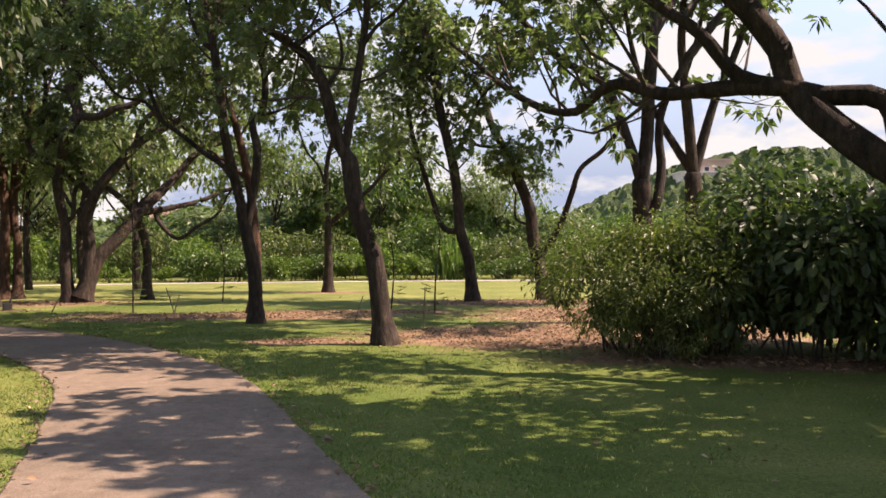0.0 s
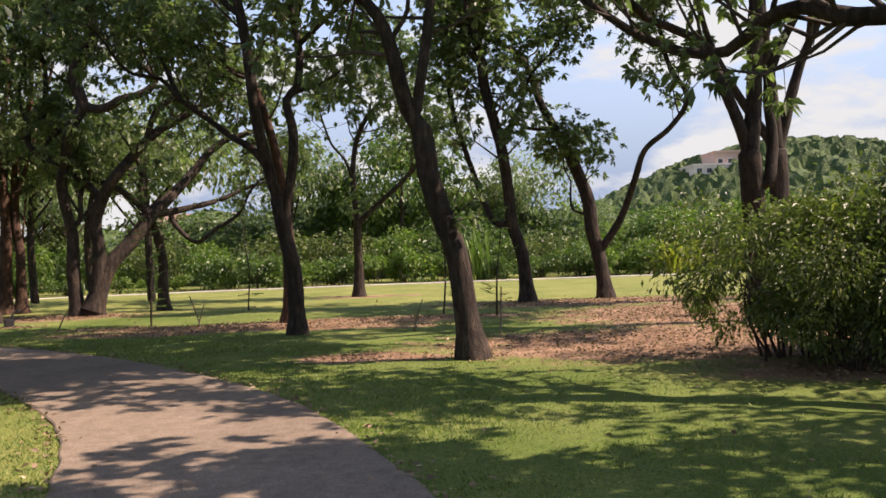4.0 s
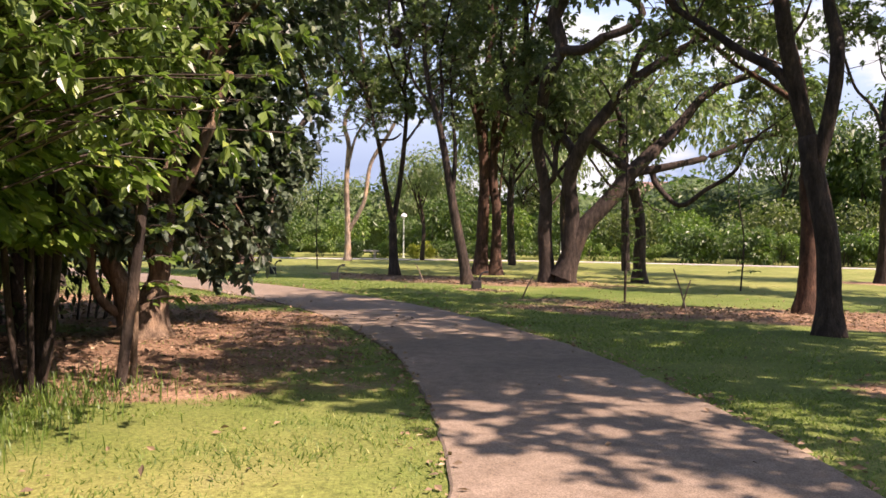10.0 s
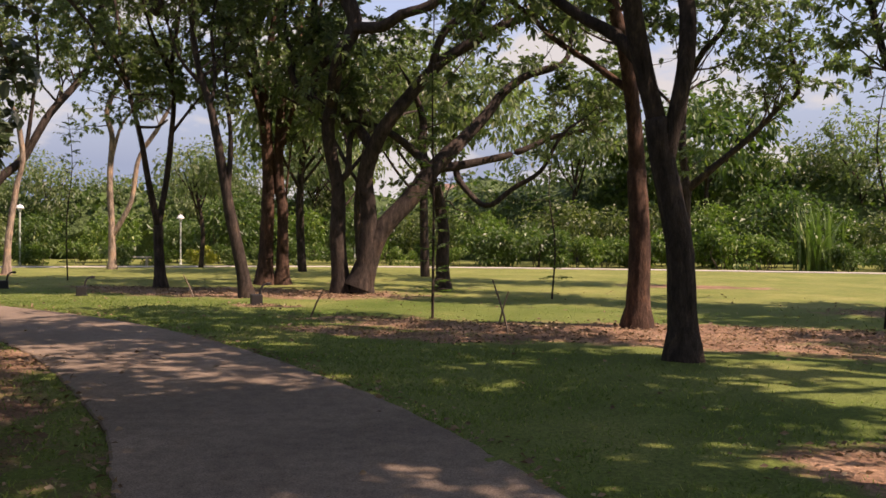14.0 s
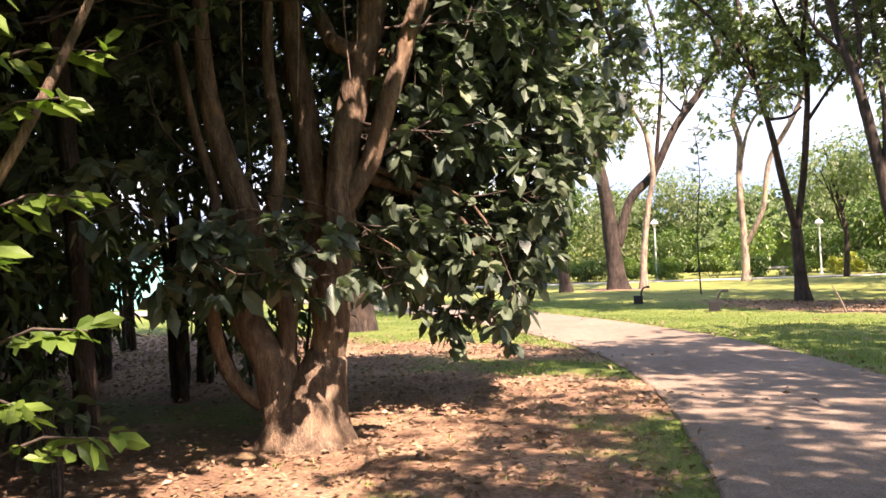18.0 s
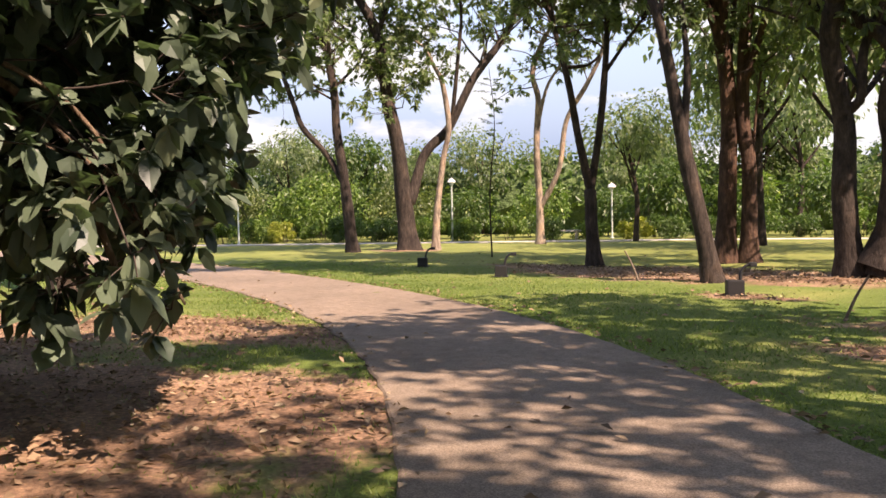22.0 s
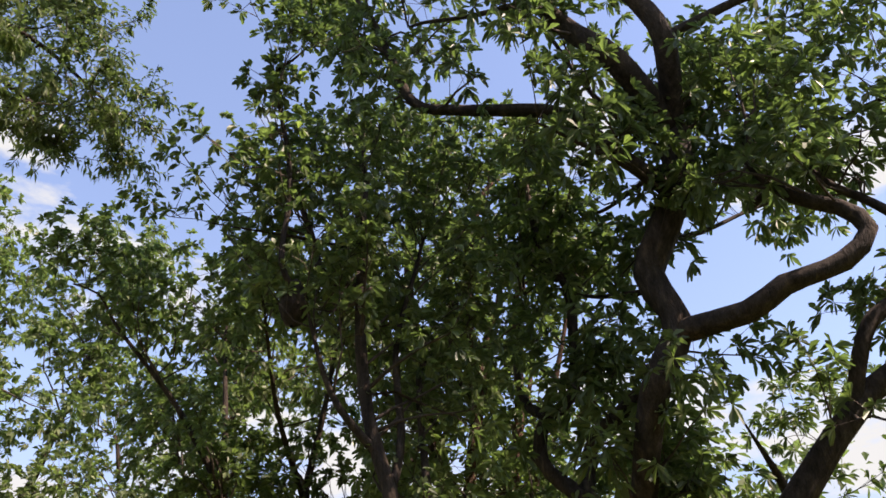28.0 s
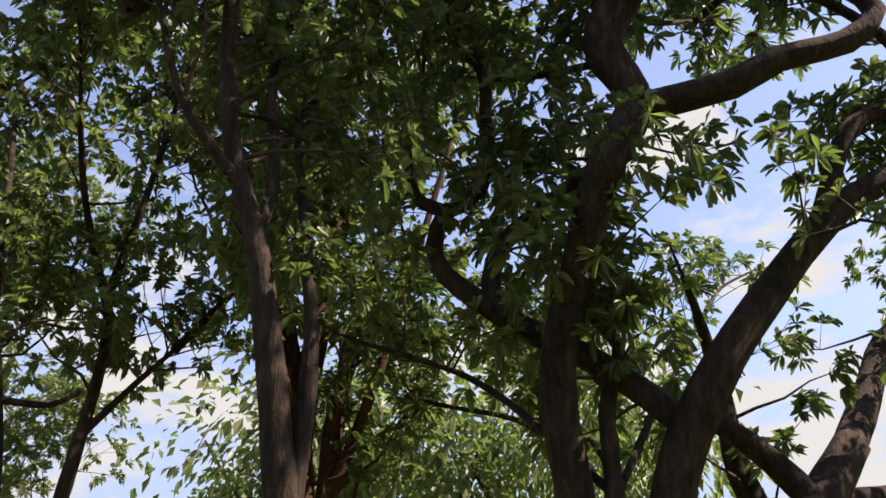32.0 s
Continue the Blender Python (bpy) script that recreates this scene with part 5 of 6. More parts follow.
def far_tree_meshes(seed, h, w, leaf, n=3000, size=0.36, low=0.22, girth=0.16):
    rng = np.random.default_rng(seed)
    lines = [([(0, 0, -0.1), (rng.normal(0, 0.2), rng.normal(0, 0.2), h * 0.3), (rng.normal(0, 0.4), rng.normal(0, 0.4), h * 0.62)], girth, girth * 0.5)]
    for _ in range(5):
        a = rng.uniform(0, 6.28)
        z = h * rng.uniform(0.28, 0.5)
        lines.append(([(0, 0, z), (math.cos(a) * w * 0.14, math.sin(a) * w * 0.14, z + h * 0.12), (math.cos(a) * w * 0.3, math.sin(a) * w * 0.3, z + h * 0.3)], 0.08, 0.03))
    pieces = []
    for pts, r0, r1 in lines:
        ln = smooth_line(pts, 0.4)
        pieces.append((ln, np.linspace(r0, r1, len(ln)), 6, rng, 0.05))
    p, d = lumpy(rng, n, w, h, 24, low)
    v, f = leaves(p, d * 0.8 + rng.standard_normal(d.shape) * 0.45 + [0, 0, -0.4], size * rng.uniform(0.6, 1.3, len(p)), 0.58, rng, 0.35, 0.3, False)
    return tube_mesh("trunk", pieces, BARK), mesh_of("crown", v, f, leaf)


def build_backdrop():
    rng = np.random.default_rng(21)
    line, normal = centre_line(FAR_LINE, 0.5)
    step = np.r_[0, np.cumsum(np.linalg.norm(np.diff(line, axis=0), axis=1))]

    def spot(s, off):
        i = int(np.clip(np.searchsorted(step, s), 1, len(line) - 1))
        return line[i] + normal[i] * off

    low = [bush_meshes(100 + k, 3.6, 2.2, 2600, 0.22, 0.52, [LEAF_HEDGE, LEAF_MID, LEAF_HEDGE, LEAF_YELLOW][k], low=0.03) for k in range(4)]
    mid = [bush_meshes(110 + k, 5.5, 4.6, 2500, 0.31, 0.5, [LEAF_MID, LEAF_HEDGE, LEAF_DULL, LEAF_HEDGE][k], low=0.05, lumps=14) for k in range(4)]
    tall = [far_tree_meshes(120 + k, [11.0, 12.5, 10.0, 13.5][k], [8.0, 7.5, 8.0, 9.0][k], [LEAF_MID, LEAF_FINE, LEAF_DULL, LEAF_FINE][k]) for k in range(4)]
    straps = [strap_meshes(130 + k, 90, [3.4, 2.6][k], [0.12, 0.3][k], [STRAP, LEAF_YELLOW][k]) for k in range(2)]
    total = step[-1]
    s = 22.0
    while s < total - 20:
        p = spot(s, 2.6 + rng.uniform(-0.4, 0.9))
        kind = rng.random()
        if -16 < p[0] < 3 and kind < 0.1:
            plant("strap_plant", straps[0], *p, "tall clump of arching strap leaves behind the footpath", "plant", "strap plants", rng.uniform(0, 360), rng.uniform(0.85, 1.2))
        elif s > 112 and kind < 0.5:
            plant("strap_plant", straps[1], *p, "upright clump of broad yellow-green leaves", "plant", "broad-leaved clumps", rng.uniform(0, 360), rng.uniform(0.8, 1.2))
        else:
            k = 3 if rng.random() < 0.13 else rng.integers(0, 3)
            plant("shrub", low[k], *p, "dense bright green shrub bordering the far footpath", "shrub", "border shrubs", rng.uniform(0, 360), rng.uniform(0.7, 1.15) * (0.62 if p[0] < -22 else 1.0))
        s += rng.uniform(1.6, 2.6)
    s = 14.0
    while s < total - 12:
        p = spot(s, 7.0 + rng.uniform(-1.4, 1.6))
        plant("tall_shrub", mid[rng.integers(0, 4)], *p, "tall leafy shrub in the thicket beyond the path", "shrub", "thicket shrubs", rng.uniform(0, 360), rng.uniform(0.75, 1.2) * (0.8 if p[0] < -22 else 1.0))
        s += rng.uniform(2.8, 4.2)
    s = 6.0
    while s < total - 4:
        p = spot(s, 15.0 + rng.uniform(-3, 5))
        plant("woodland_tree", tall[rng.integers(0, 4)], *p, "leafy woodland tree beyond the park thicket", "tree", "woodland trees", rng.uniform(0, 360), rng.uniform(0.75, 1.1) * (0.7 if p[0] < -22 else 1.2 if p[0] < 3 else 0.55))
        s += rng.uniform(3.2, 5.0)


def build_wood_edge():
    """The wood behind the thicket, a closed uneven mass of crowns."""
    rng = np.random.default_rng(25)
    line, normal = centre_line(FAR_LINE, 0.9)
    n = len(line)
    wave = sum(rng.uniform(0.5, 1.0) * np.sin(np.arange(n) * f + rng.uniform(0, 6)) for f in (0.11, 0.23, 0.41, 0.83))
    top = 7.4 + 0.75 * wave - 2.6 / (1 + np.exp((line[:, 0] + 22) / 3)) - 3.4 / (1 + np.exp((3 - line[:, 0]) / 1.5))
    rows = []
    for off, h in ((17.0, -0.02), (16.4, 0.3), (16.8, 0.6), (18.0, 0.85), (20.5, 1.0), (24.0, 0.9), (27.0, 0.5), (29.0, -0.02)):
        xy = line + normal * (off + rng.normal(0, 0.45, (n, 1)))
        rows.append(np.c_[xy, top * h + rng.normal(0, 0.4, n) * (h > 0)])
    v = np.stack(rows, 1)
    m = v.shape[1]
    i, j = np.meshgrid(np.arange(n - 1), np.arange(m - 1), indexing="ij")
    q = np.stack([i * m + j, (i + 1) * m + j, (i + 1) * m + j + 1, i * m + j + 1], -1).reshape(-1, 4)
    smooth = v.copy()
    for _ in range(2):
        smooth[1:-1] = (smooth[:-2] + 2 * smooth[1:-1] + smooth[2:]) / 4
    v = smooth
    k, j0 = rng.integers(1, n - 1, 15000), rng.integers(1, 5, 15000)
    a = rng.random((15000, 1))
    at = v[k, j0] * (1 - a) + v[k + 1 - 2 * (a[:, 0] > 0.5), j0 + (a[:, 0] > 0.7)] * a + rng.normal(0, 0.45, (15000, 3))
    lv, lf = leaves(at, rng.standard_normal((15000, 3)) + [0, 0, 0.4], rng.uniform(0.35, 0.8, 15000), 0.55, rng, 0.3, 0.3, False)
    tagged(new("far_foliage", mesh_of("far_foliage", lv, lf, LEAF_MID)), "dense leafy outer foliage of the far wood", "foliage", kind="stuff")
    tagged(new("far_wood", mesh_of("far_wood", v.reshape(-1, 3), q, HILL)), "dark closed wood behind the park thicket", "wood", kind="stuff")


def build_right_shrubs():
    small = bush_meshes(140, 3.8, 2.7, 10000, 0.11, 0.42, LEAF_DULL, False, 0.03, 18, 22)
    small2 = bush_meshes(141, 3.6, 3.1, 11000, 0.11, 0.42, LEAF_DULL, False, 0.03, 18, 22)
    broad = bush_meshes(142, 3.6, 3.6, 6500, 0.19, 0.62, LEAF_DARK, 3, 0.0, 10, 22)
    for x, y, turn, scale in ((3.6, 17.7, 20, 0.95), (5.6, 18.2, 120, 1.0)):
        plant("shrub", small, x, y, "loose small-leaved shrub with thin bare stems at its foot", "shrub", "lawn shrubs", turn, scale)
    for x, y, turn, scale in ((4.9, 16.9, 200, 1.0), (4.0, 16.2, 70, 0.62)):
        plant("shrub", small2, x, y, "loose small-leaved shrub with thin bare stems at its foot", "shrub", "lawn shrubs", turn, scale)
    for x, y, turn, scale in ((6.5, 16.3, 40, 1.0), (8.3, 15.6, 230, 1.05), (7.7, 17.6, 130, 1.0), (10.2, 15.6, 300, 1.0)):
        plant("broad_leaved_shrub", broad, x, y, "tall dark shrub with broad rounded leaves", "shrub", "lawn shrubs", turn, scale)


def understory(seed, h, w, leaf, n, size, low, full=2):
    """A small shade tree: thin crooked stems and broad leaves on drooping twigs."""
    rng = np.random.default_rng(seed)
    pieces = []
    for k in range(3):
        a, r = rng.uniform(0, 6.28), 0.1 + 0.25 * k
        pts = [(math.cos(a) * 0.08 * k, math.sin(a) * 0.08 * k, -0.1), (math.cos(a) * r * 0.6, math.sin(a) * r * 0.6, h * 0.3), (math.cos(a) * r * 1.6, math.sin(a) * r * 1.6, h * 0.75)]
        ln = smooth_line(pts, 0.2)
        ln[1:] += rng.normal(0, 0.012, (len(ln) - 1, 3))
        pieces.append((ln, np.linspace(0.075 - 0.018 * k, 0.02, len(ln)), 8, rng, 0.05))
    stems, pieces = pieces, []
    p, d = lumpy(rng, n, w, h, 18, low)
    for q, e in zip(p[: n // 5], d[: n // 5]):
        b = q * [0.45, 0.45, 0.9]
        pieces.append((np.array([b, (b + q) / 2 + [0, 0, 0.12], q]), np.array([0.012, 0.008, 0.004]), 3, None, 0))
    v, f = whorls(p, d * [1, 1, 0.45], 8, size, 0.52, rng, full, 0.8, 0.25)
    return (*(tube_mesh("stem", [piece], BARK) for piece in stems), tube_mesh("twigs", pieces, TWIG), mesh_of("foliage", v, f, leaf))


def build_left_wood():
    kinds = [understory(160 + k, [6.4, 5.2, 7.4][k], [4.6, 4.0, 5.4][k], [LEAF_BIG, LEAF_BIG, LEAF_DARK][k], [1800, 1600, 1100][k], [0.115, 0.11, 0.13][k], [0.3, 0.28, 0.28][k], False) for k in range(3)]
    rng = np.random.default_rng(31)
    spots = [(-8.4, 11.6, 1), (-7.2, 10.2, 1), (-10.9, 14.0, 2), (-11.6, 12.6, 2), (-10.0, 11.0, 0), (-12.9, 14.2, 2), (-13.6, 12.4, 2), (-11.8, 10.2, 2), (-8.6, 9.4, 0), (-14.9, 15.0, 2),
             (-15.4, 13.2, 2), (-13.2, 10.6, 0), (-10.6, 8.6, 0), (-16.4, 16.2, 2), (-17.9, 16.7, 2), (-24.0, 16.5, 2), (-22.2, 18.4, 2), (-26.2, 14.4, 2), (-21.0, 15.6, 2)]
    # thicket and roof foliage coloured dark so the wood's inside looks shaded
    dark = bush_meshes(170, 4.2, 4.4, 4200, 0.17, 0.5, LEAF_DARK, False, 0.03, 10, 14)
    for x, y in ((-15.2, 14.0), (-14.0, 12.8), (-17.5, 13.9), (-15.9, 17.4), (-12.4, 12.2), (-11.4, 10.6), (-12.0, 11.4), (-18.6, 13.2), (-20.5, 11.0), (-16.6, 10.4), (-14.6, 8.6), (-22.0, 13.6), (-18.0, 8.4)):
        plant("thicket_shrub", dark, x, y, "dense shrub inside the wood, leaves coloured dark as in shade", "shrub", "thicket", rng.uniform(0, 360), rng.uniform(0.9, 1.15))
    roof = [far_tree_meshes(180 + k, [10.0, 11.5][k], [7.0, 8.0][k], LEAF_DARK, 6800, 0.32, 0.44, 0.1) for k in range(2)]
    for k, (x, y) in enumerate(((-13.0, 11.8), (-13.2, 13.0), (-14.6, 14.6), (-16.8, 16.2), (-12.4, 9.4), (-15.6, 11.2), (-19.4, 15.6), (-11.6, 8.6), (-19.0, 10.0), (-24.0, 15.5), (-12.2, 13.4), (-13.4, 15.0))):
        plant("wood_tree", roof[k % 2], x, y, "wood tree with a slim trunk and closed crown, leaves coloured shade-dark", "tree", "wood trees", rng.uniform(0, 360), rng.uniform(0.85, 1.1))
    # crown added above the view to keep sun off the ground by the fig
    plant("wood_tree", far_tree_meshes(185, 9.0, 7.6, LEAF_DARK, 6500, 0.24, 0.5, 0.06), -9.7, 14.1, "slim wood tree, its unseen high crown added to shade the ground", "tree", "wood trees", 40, 1.0)
    seedling = bush_meshes(67, 1.2, 1.7, 60, 0.24, 0.5, LEAF_DARK, 2, 0.3, 5, 7)
    for x, y, scale in ((-12.4, 14.75, 0.5), (-13.4, 14.5, 0.6)):
        plant("seedling", seedling, x, y, "young dark seedling with large drooping leaves", "plant", "wood seedlings", rng.uniform(0, 360), scale)
    for x, y, k in spots:
        plant("understory_tree", kinds[k], x, y, ["thin-stemmed shade tree with broad sunlit leaves", "thin-stemmed shade tree with broad sunlit leaves", "glossy-leaved young tree, its leaves coloured dark for deep shade"][k],
              "tree", "shade trees beside the path", rng.uniform(0, 360), rng.uniform(0.9, 1.1))


def build_tufts():
    """Longer grass left uncut along the foot of the wood, and a low bush in the mulch."""
    rng = np.random.default_rng(61)
    kinds = [strap_meshes(62 + k, 90, 0.26, 0.011, LEAF_HEDGE, 1.3) for k in range(3)]
    for k in range(34):
        s = rng.random()
        x, y = -7.6 - 2.5 * s + rng.normal(0, 0.22), 10.8 + 3.1 * s + rng.normal(0, 0.2)
        plant("grass_tuft", kinds[k % 3], x, y, "uncut bright green grass tuft at the foot of the wood", "grass", "uncut grass", rng.uniform(0, 360), rng.uniform(0.5, 1.0))
    bush = bush_meshes(66, 0.8, 0.8, 360, 0.12, 0.45, LEAF_DULL, True, 0.05, 6, 7)
    plant("low_shrub", bush, 4.1, 25.9, "small dark bush growing in the leaf mulch", "shrub")


def layered_tree_meshes(seed, rx, ry, low, high):
    """An edge tree whose broad leaves lie in flat overlapping sprays, tier over tier."""
    rng = np.random.default_rng(seed)
    mid, half = (low + high) / 2, (high - low) / 2
    stems, twigs = [], []
    for k in range(4):
        a = 1.57 * k + rng.uniform(0, 1)
        c, e = math.cos(a), math.sin(a)
        ln = smooth_line([(c * 0.06, e * 0.06, -0.1), (c * 0.2, e * 0.2, low * 0.7), (c * 0.35, e * 0.35, mid), (c * 0.6, e * 0.6, high * 0.92)], 0.2)
        stems.append((ln, np.linspace(0.05 - 0.006 * k, 0.012, len(ln)), 8, rng, 0.06))
    at, along = [], []
    for k in range(260):
        z = rng.uniform(-1, 1)
        a = rng.uniform(0, 6.28)
        r = math.sqrt(1 - z * z) * (0.55 + 0.5 * rng.random()) * (1.0 + 0.16 * math.sin(3 * a + seed) + 0.1 * math.sin(5 * z + a))
        q = np.array([math.cos(a) * r * rx, math.sin(a) * r * ry, mid + z * half])
        out = np.array([math.cos(a), math.sin(a), rng.uniform(-0.35, 0.15)])
        side = np.array([-math.sin(a), math.cos(a), 0.0])
        b = np.array([q[0] * 0.35, q[1] * 0.35, q[2] + 0.05])
        twigs.append((np.array([b, (b + q) / 2 + [0, 0, 0.1], q]), np.array([0.012, 0.008, 0.004]), 3, None, 0))
        reach = rng.uniform(0.35, 0.6)
        for _ in range(26):
            u, w = rng.uniform(-0.9, 0.35), rng.uniform(-1, 1)
            at.append(q + out * u * reach + side * w * reach * 0.6 + [0, 0, rng.normal(0, 0.035)])
            along.append(out * (0.7 + 0.3 * rng.random()) + side * w * 0.9 + rng.normal(0, 0.18, 3) + [0, 0, -0.1])
    v, f = leaves(np.array(at), np.array(along), rng.uniform(0.1, 0.19, len(at)), 0.48, rng, 0.35, 0.22, 2)
    return (*(tube_mesh("stem", [piece], BARK) for piece in stems), tube_mesh("twigs", twigs, TWIG), mesh_of("foliage", v, f, LEAF_HEDGE))


def build_layered_trees():
    kinds = [layered_tree_meshes(176, 1.6, 1.15, 1.35, 6.2), layered_tree_meshes(177, 1.5, 1.3, 1.5, 5.8)]
    for k, x, y, turn in ((0, -10.1, 13.45, 12), (1, -9.2, 12.3, 0), (1, -9.9, 11.6, 120)):
        plant("edge_tree", kinds[k], x, y, "small tree with sunlit broad leaves in flat tiers", "tree", "trees at the wood's edge", turn, 1.0)


def sprig_tree(x, y):
    """A young tree at the wood's edge: a greenish forked stem with bright sunlit sprigs low down."""
    rng = np.random.default_rng(175)
    ob = thing("young_tree", x, y, ground_height(x, y), "young green-stemmed tree with bright low sprigs at the wood's edge", "tree")
    main = smooth_line([(0, 0, -0.1), (0.03, 0.02, 1.0), (0.0, 0.05, 2.4), (-0.1, 0.1, 4.6)], 0.15)
    fork = smooth_line([(0.02, 0.03, 1.7), (0.12, 0.3, 2.2), (0.2, 0.6, 2.9), (0.2, 0.9, 4.0)], 0.15)
    child("trunk", tube_mesh("trunk", [(main, np.linspace(0.032, 0.016, len(main)), 10, rng, 0.05)], BARK_FIG), ob)
    child("limb", tube_mesh("limb", [(fork, np.linspace(0.022, 0.012, len(fork)), 8, rng, 0.05)], BARK_FIG), ob)
    pieces, at, along = [], [], []
    for z, a, L in ((0.78, 60, 0.5), (0.95, 20, 0.45), (1.2, 75, 0.4), (1.5, 10, 0.45), (1.72, 70, 0.42), (2.05, 40, 0.5), (2.3, 80, 0.5), (2.6, 30, 0.5), (3.0, 60, 0.6), (3.3, 200, 0.6), (3.7, 120, 0.7)):
        d = np.array([math.cos(radians(a)), math.sin(radians(a)), 0.15])
        b = np.array([0.0, 0.03, z])
        e = b + d * L
        pieces.append((np.array([b, (b + e) / 2 + [0, 0, 0.05], e]), np.array([0.008, 0.006, 0.004]), 4, None, 0))
        for q in np.linspace(0.3, 1.0, 6):
            for sgn in (-1, 0.2, 1):
                at.append(b + (e - b) * q + rng.normal(0, 0.015, 3))
                along.append(d * 0.6 + np.array([-d[1], d[0], 0]) * sgn + rng.normal(0, 0.25, 3))
    child("twigs", tube_mesh("twigs", pieces, TWIG), ob)
    v, f = leaves(np.array(at), np.array(along), rng.uniform(0.08, 0.15, len(at)), 0.5, rng, 0.25, 0.25, 2)
    child("foliage", mesh_of("foliage", v, f, LEAF_HEDGE), ob)


# ---- small things ----
def lamp_post(x, y, h):
    ob = thing("street_lamp", x, y, ground_height(x, y), "pale post lamp with a white mushroom-shaped head", "lamp", "path lamps")
    part("base", lathe([(0.11, 0), (0.11, 0.03), (0.06, 0.06), (0.055, 0.3), (0.045, 0.32)]), POLE, ob)
    part("pole", lathe([(0.045, 0.3), (0.04, h - 0.35), (0.055, h - 0.33), (0.055, h - 0.28)]), POLE, ob)
    part("diffuser", lathe([(0.06, h - 0.3), (0.1, h - 0.24), (0.11, h - 0.12), (0.08, h - 0.1)]), WHITE, ob)
    part("hood", lathe([(0.2, h - 0.15), (0.215, h - 0.13), (0.17, h - 0.03), (0.1, h + 0.03), (0.03, h + 0.05), (0.03, h + 0.1), (0.008, h + 0.12)]), WHITE, ob)
    return ob


def garden_uplight(x, y, turn):
    ob = thing("garden_uplight", x, y, ground_height(x, y), "black box-shaped garden light with a bent neck on the lawn", "light", "lawn lights", turn=turn)
    part("body", box(0.26, 0.22, 0.24, (0, 0, 0.13), 0.02), BLACK, ob)
    part("base_plate", box(0.32, 0.28, 0.02, (0, 0, 0.012), 0.006), BLACK, ob)
    ln = smooth_line([(0.08, 0, 0.22), (0.1, 0, 0.36), (0.16, 0, 0.46), (0.26, 0, 0.5)], 0.03)
    child("neck", tube_mesh("neck", [(ln, np.linspace(0.03, 0.022, len(ln)), 8, None, 0)], BLACK), ob)
    part("lamp_head", box(0.11, 0.09, 0.07, (0.28, 0, 0.49), 0.015), BLACK, ob)
    return ob


def sapling(x, y, h, seed, lean=0.0, leaf=None, label="tall thin sapling with sparse feathery leaves"):
    rng = np.random.default_rng(seed)
    ob = thing("sapling", x, y, ground_height(x, y), label, "tree", "saplings")
    ln = smooth_line([(0, 0, -0.1), (lean * 0.3 + rng.normal(0, 0.05), rng.normal(0, 0.05), h * 0.35), (lean * 0.6 + rng.normal(0, 0.08), rng.normal(0, 0.08), h * 0.7), (lean, 0, h)], 0.2)
    child("stem", tube_mesh("stem", [(ln, np.linspace(0.03, 0.008, len(ln)), 7, rng, 0.05)], BARK), ob)
    pieces, at, along = [], [], []
    for _ in range(int(9 * h)):
        s = rng.uniform(0.12, 1.0)
        b = ln[int(s * (len(ln) - 1))]
        a = rng.uniform(0, 6.28)
        d = np.array([math.cos(a), math.sin(a), rng.uniform(-0.1, 0.5)])
        L = rng.uniform(0.2, 0.55)
        e = b + unit(d) * L
        pieces.append((np.array([b, (b + e) / 2 + [0, 0, 0.04], e]), np.array([0.006, 0.005, 0.003]), 3, None, 0))
        for q in np.linspace(0.35, 1, 7):
            for sgn in (-1, 1):
                at.append(b + (e - b) * q)
                along.append(unit(d) * 0.6 + np.cross(unit(d), [0, 0, 1]) * sgn + rng.normal(0, 0.2, 3))
    child("twigs", tube_mesh("twigs", pieces, TWIG), ob)
    v, f = leaves(np.array(at), np.array(along), np.full(len(at), 0.1) * rng.uniform(0.7, 1.3, len(at)), 0.32, rng, 0.3, 0.3, False)
    child("foliage", mesh_of("foliage", v, f, leaf or LEAF_MID), ob)
    return ob


def stake(x, y, h, lean, turn, seed, label="thin leaning wooden stake in the ground"):
    rng = np.random.default_rng(seed)
    ob = thing("stake", x, y, ground_height(x, y), label, "stake", "planting stakes", turn=turn)
    ln = smooth_line([(0, 0, -0.1), (lean * 0.5, 0.01, h * 0.5), (lean, 0, h)], 0.08)
    child("shaft", tube_mesh("shaft", [(ln, np.linspace(0.02, 0.013, len(ln)), 6, rng, 0.06)], TIMBER), ob)
    return ob


def bench(x, y, turn):
    ob = thing("park_bench", x, y, ground_height(x, y), "low pale concrete bench beside the far footpath", "bench", turn=turn)
    part("seat", box(1.8, 0.45, 0.09, (0, 0, 0.44), 0.015), KERB_MAT, ob)
    for sx in (-0.65, 0.65):
        part("leg", box(0.14, 0.38, 0.42, (sx, 0, 0.19), 0.012), KERB_MAT, ob)
    return ob


def litter_bin(x, y):
    ob = thing("litter_bin", x, y, ground_height(x, y), "green plastic litter bin beside a lamp post", "bin")
    part("body", box(0.5, 0.5, 0.85, (0, 0, 0.45), 0.03), BIN_GREEN, ob)
    part("lid", box(0.56, 0.56, 0.12, (0, 0, 0.94), 0.03), BIN_GREEN, ob)
    return ob


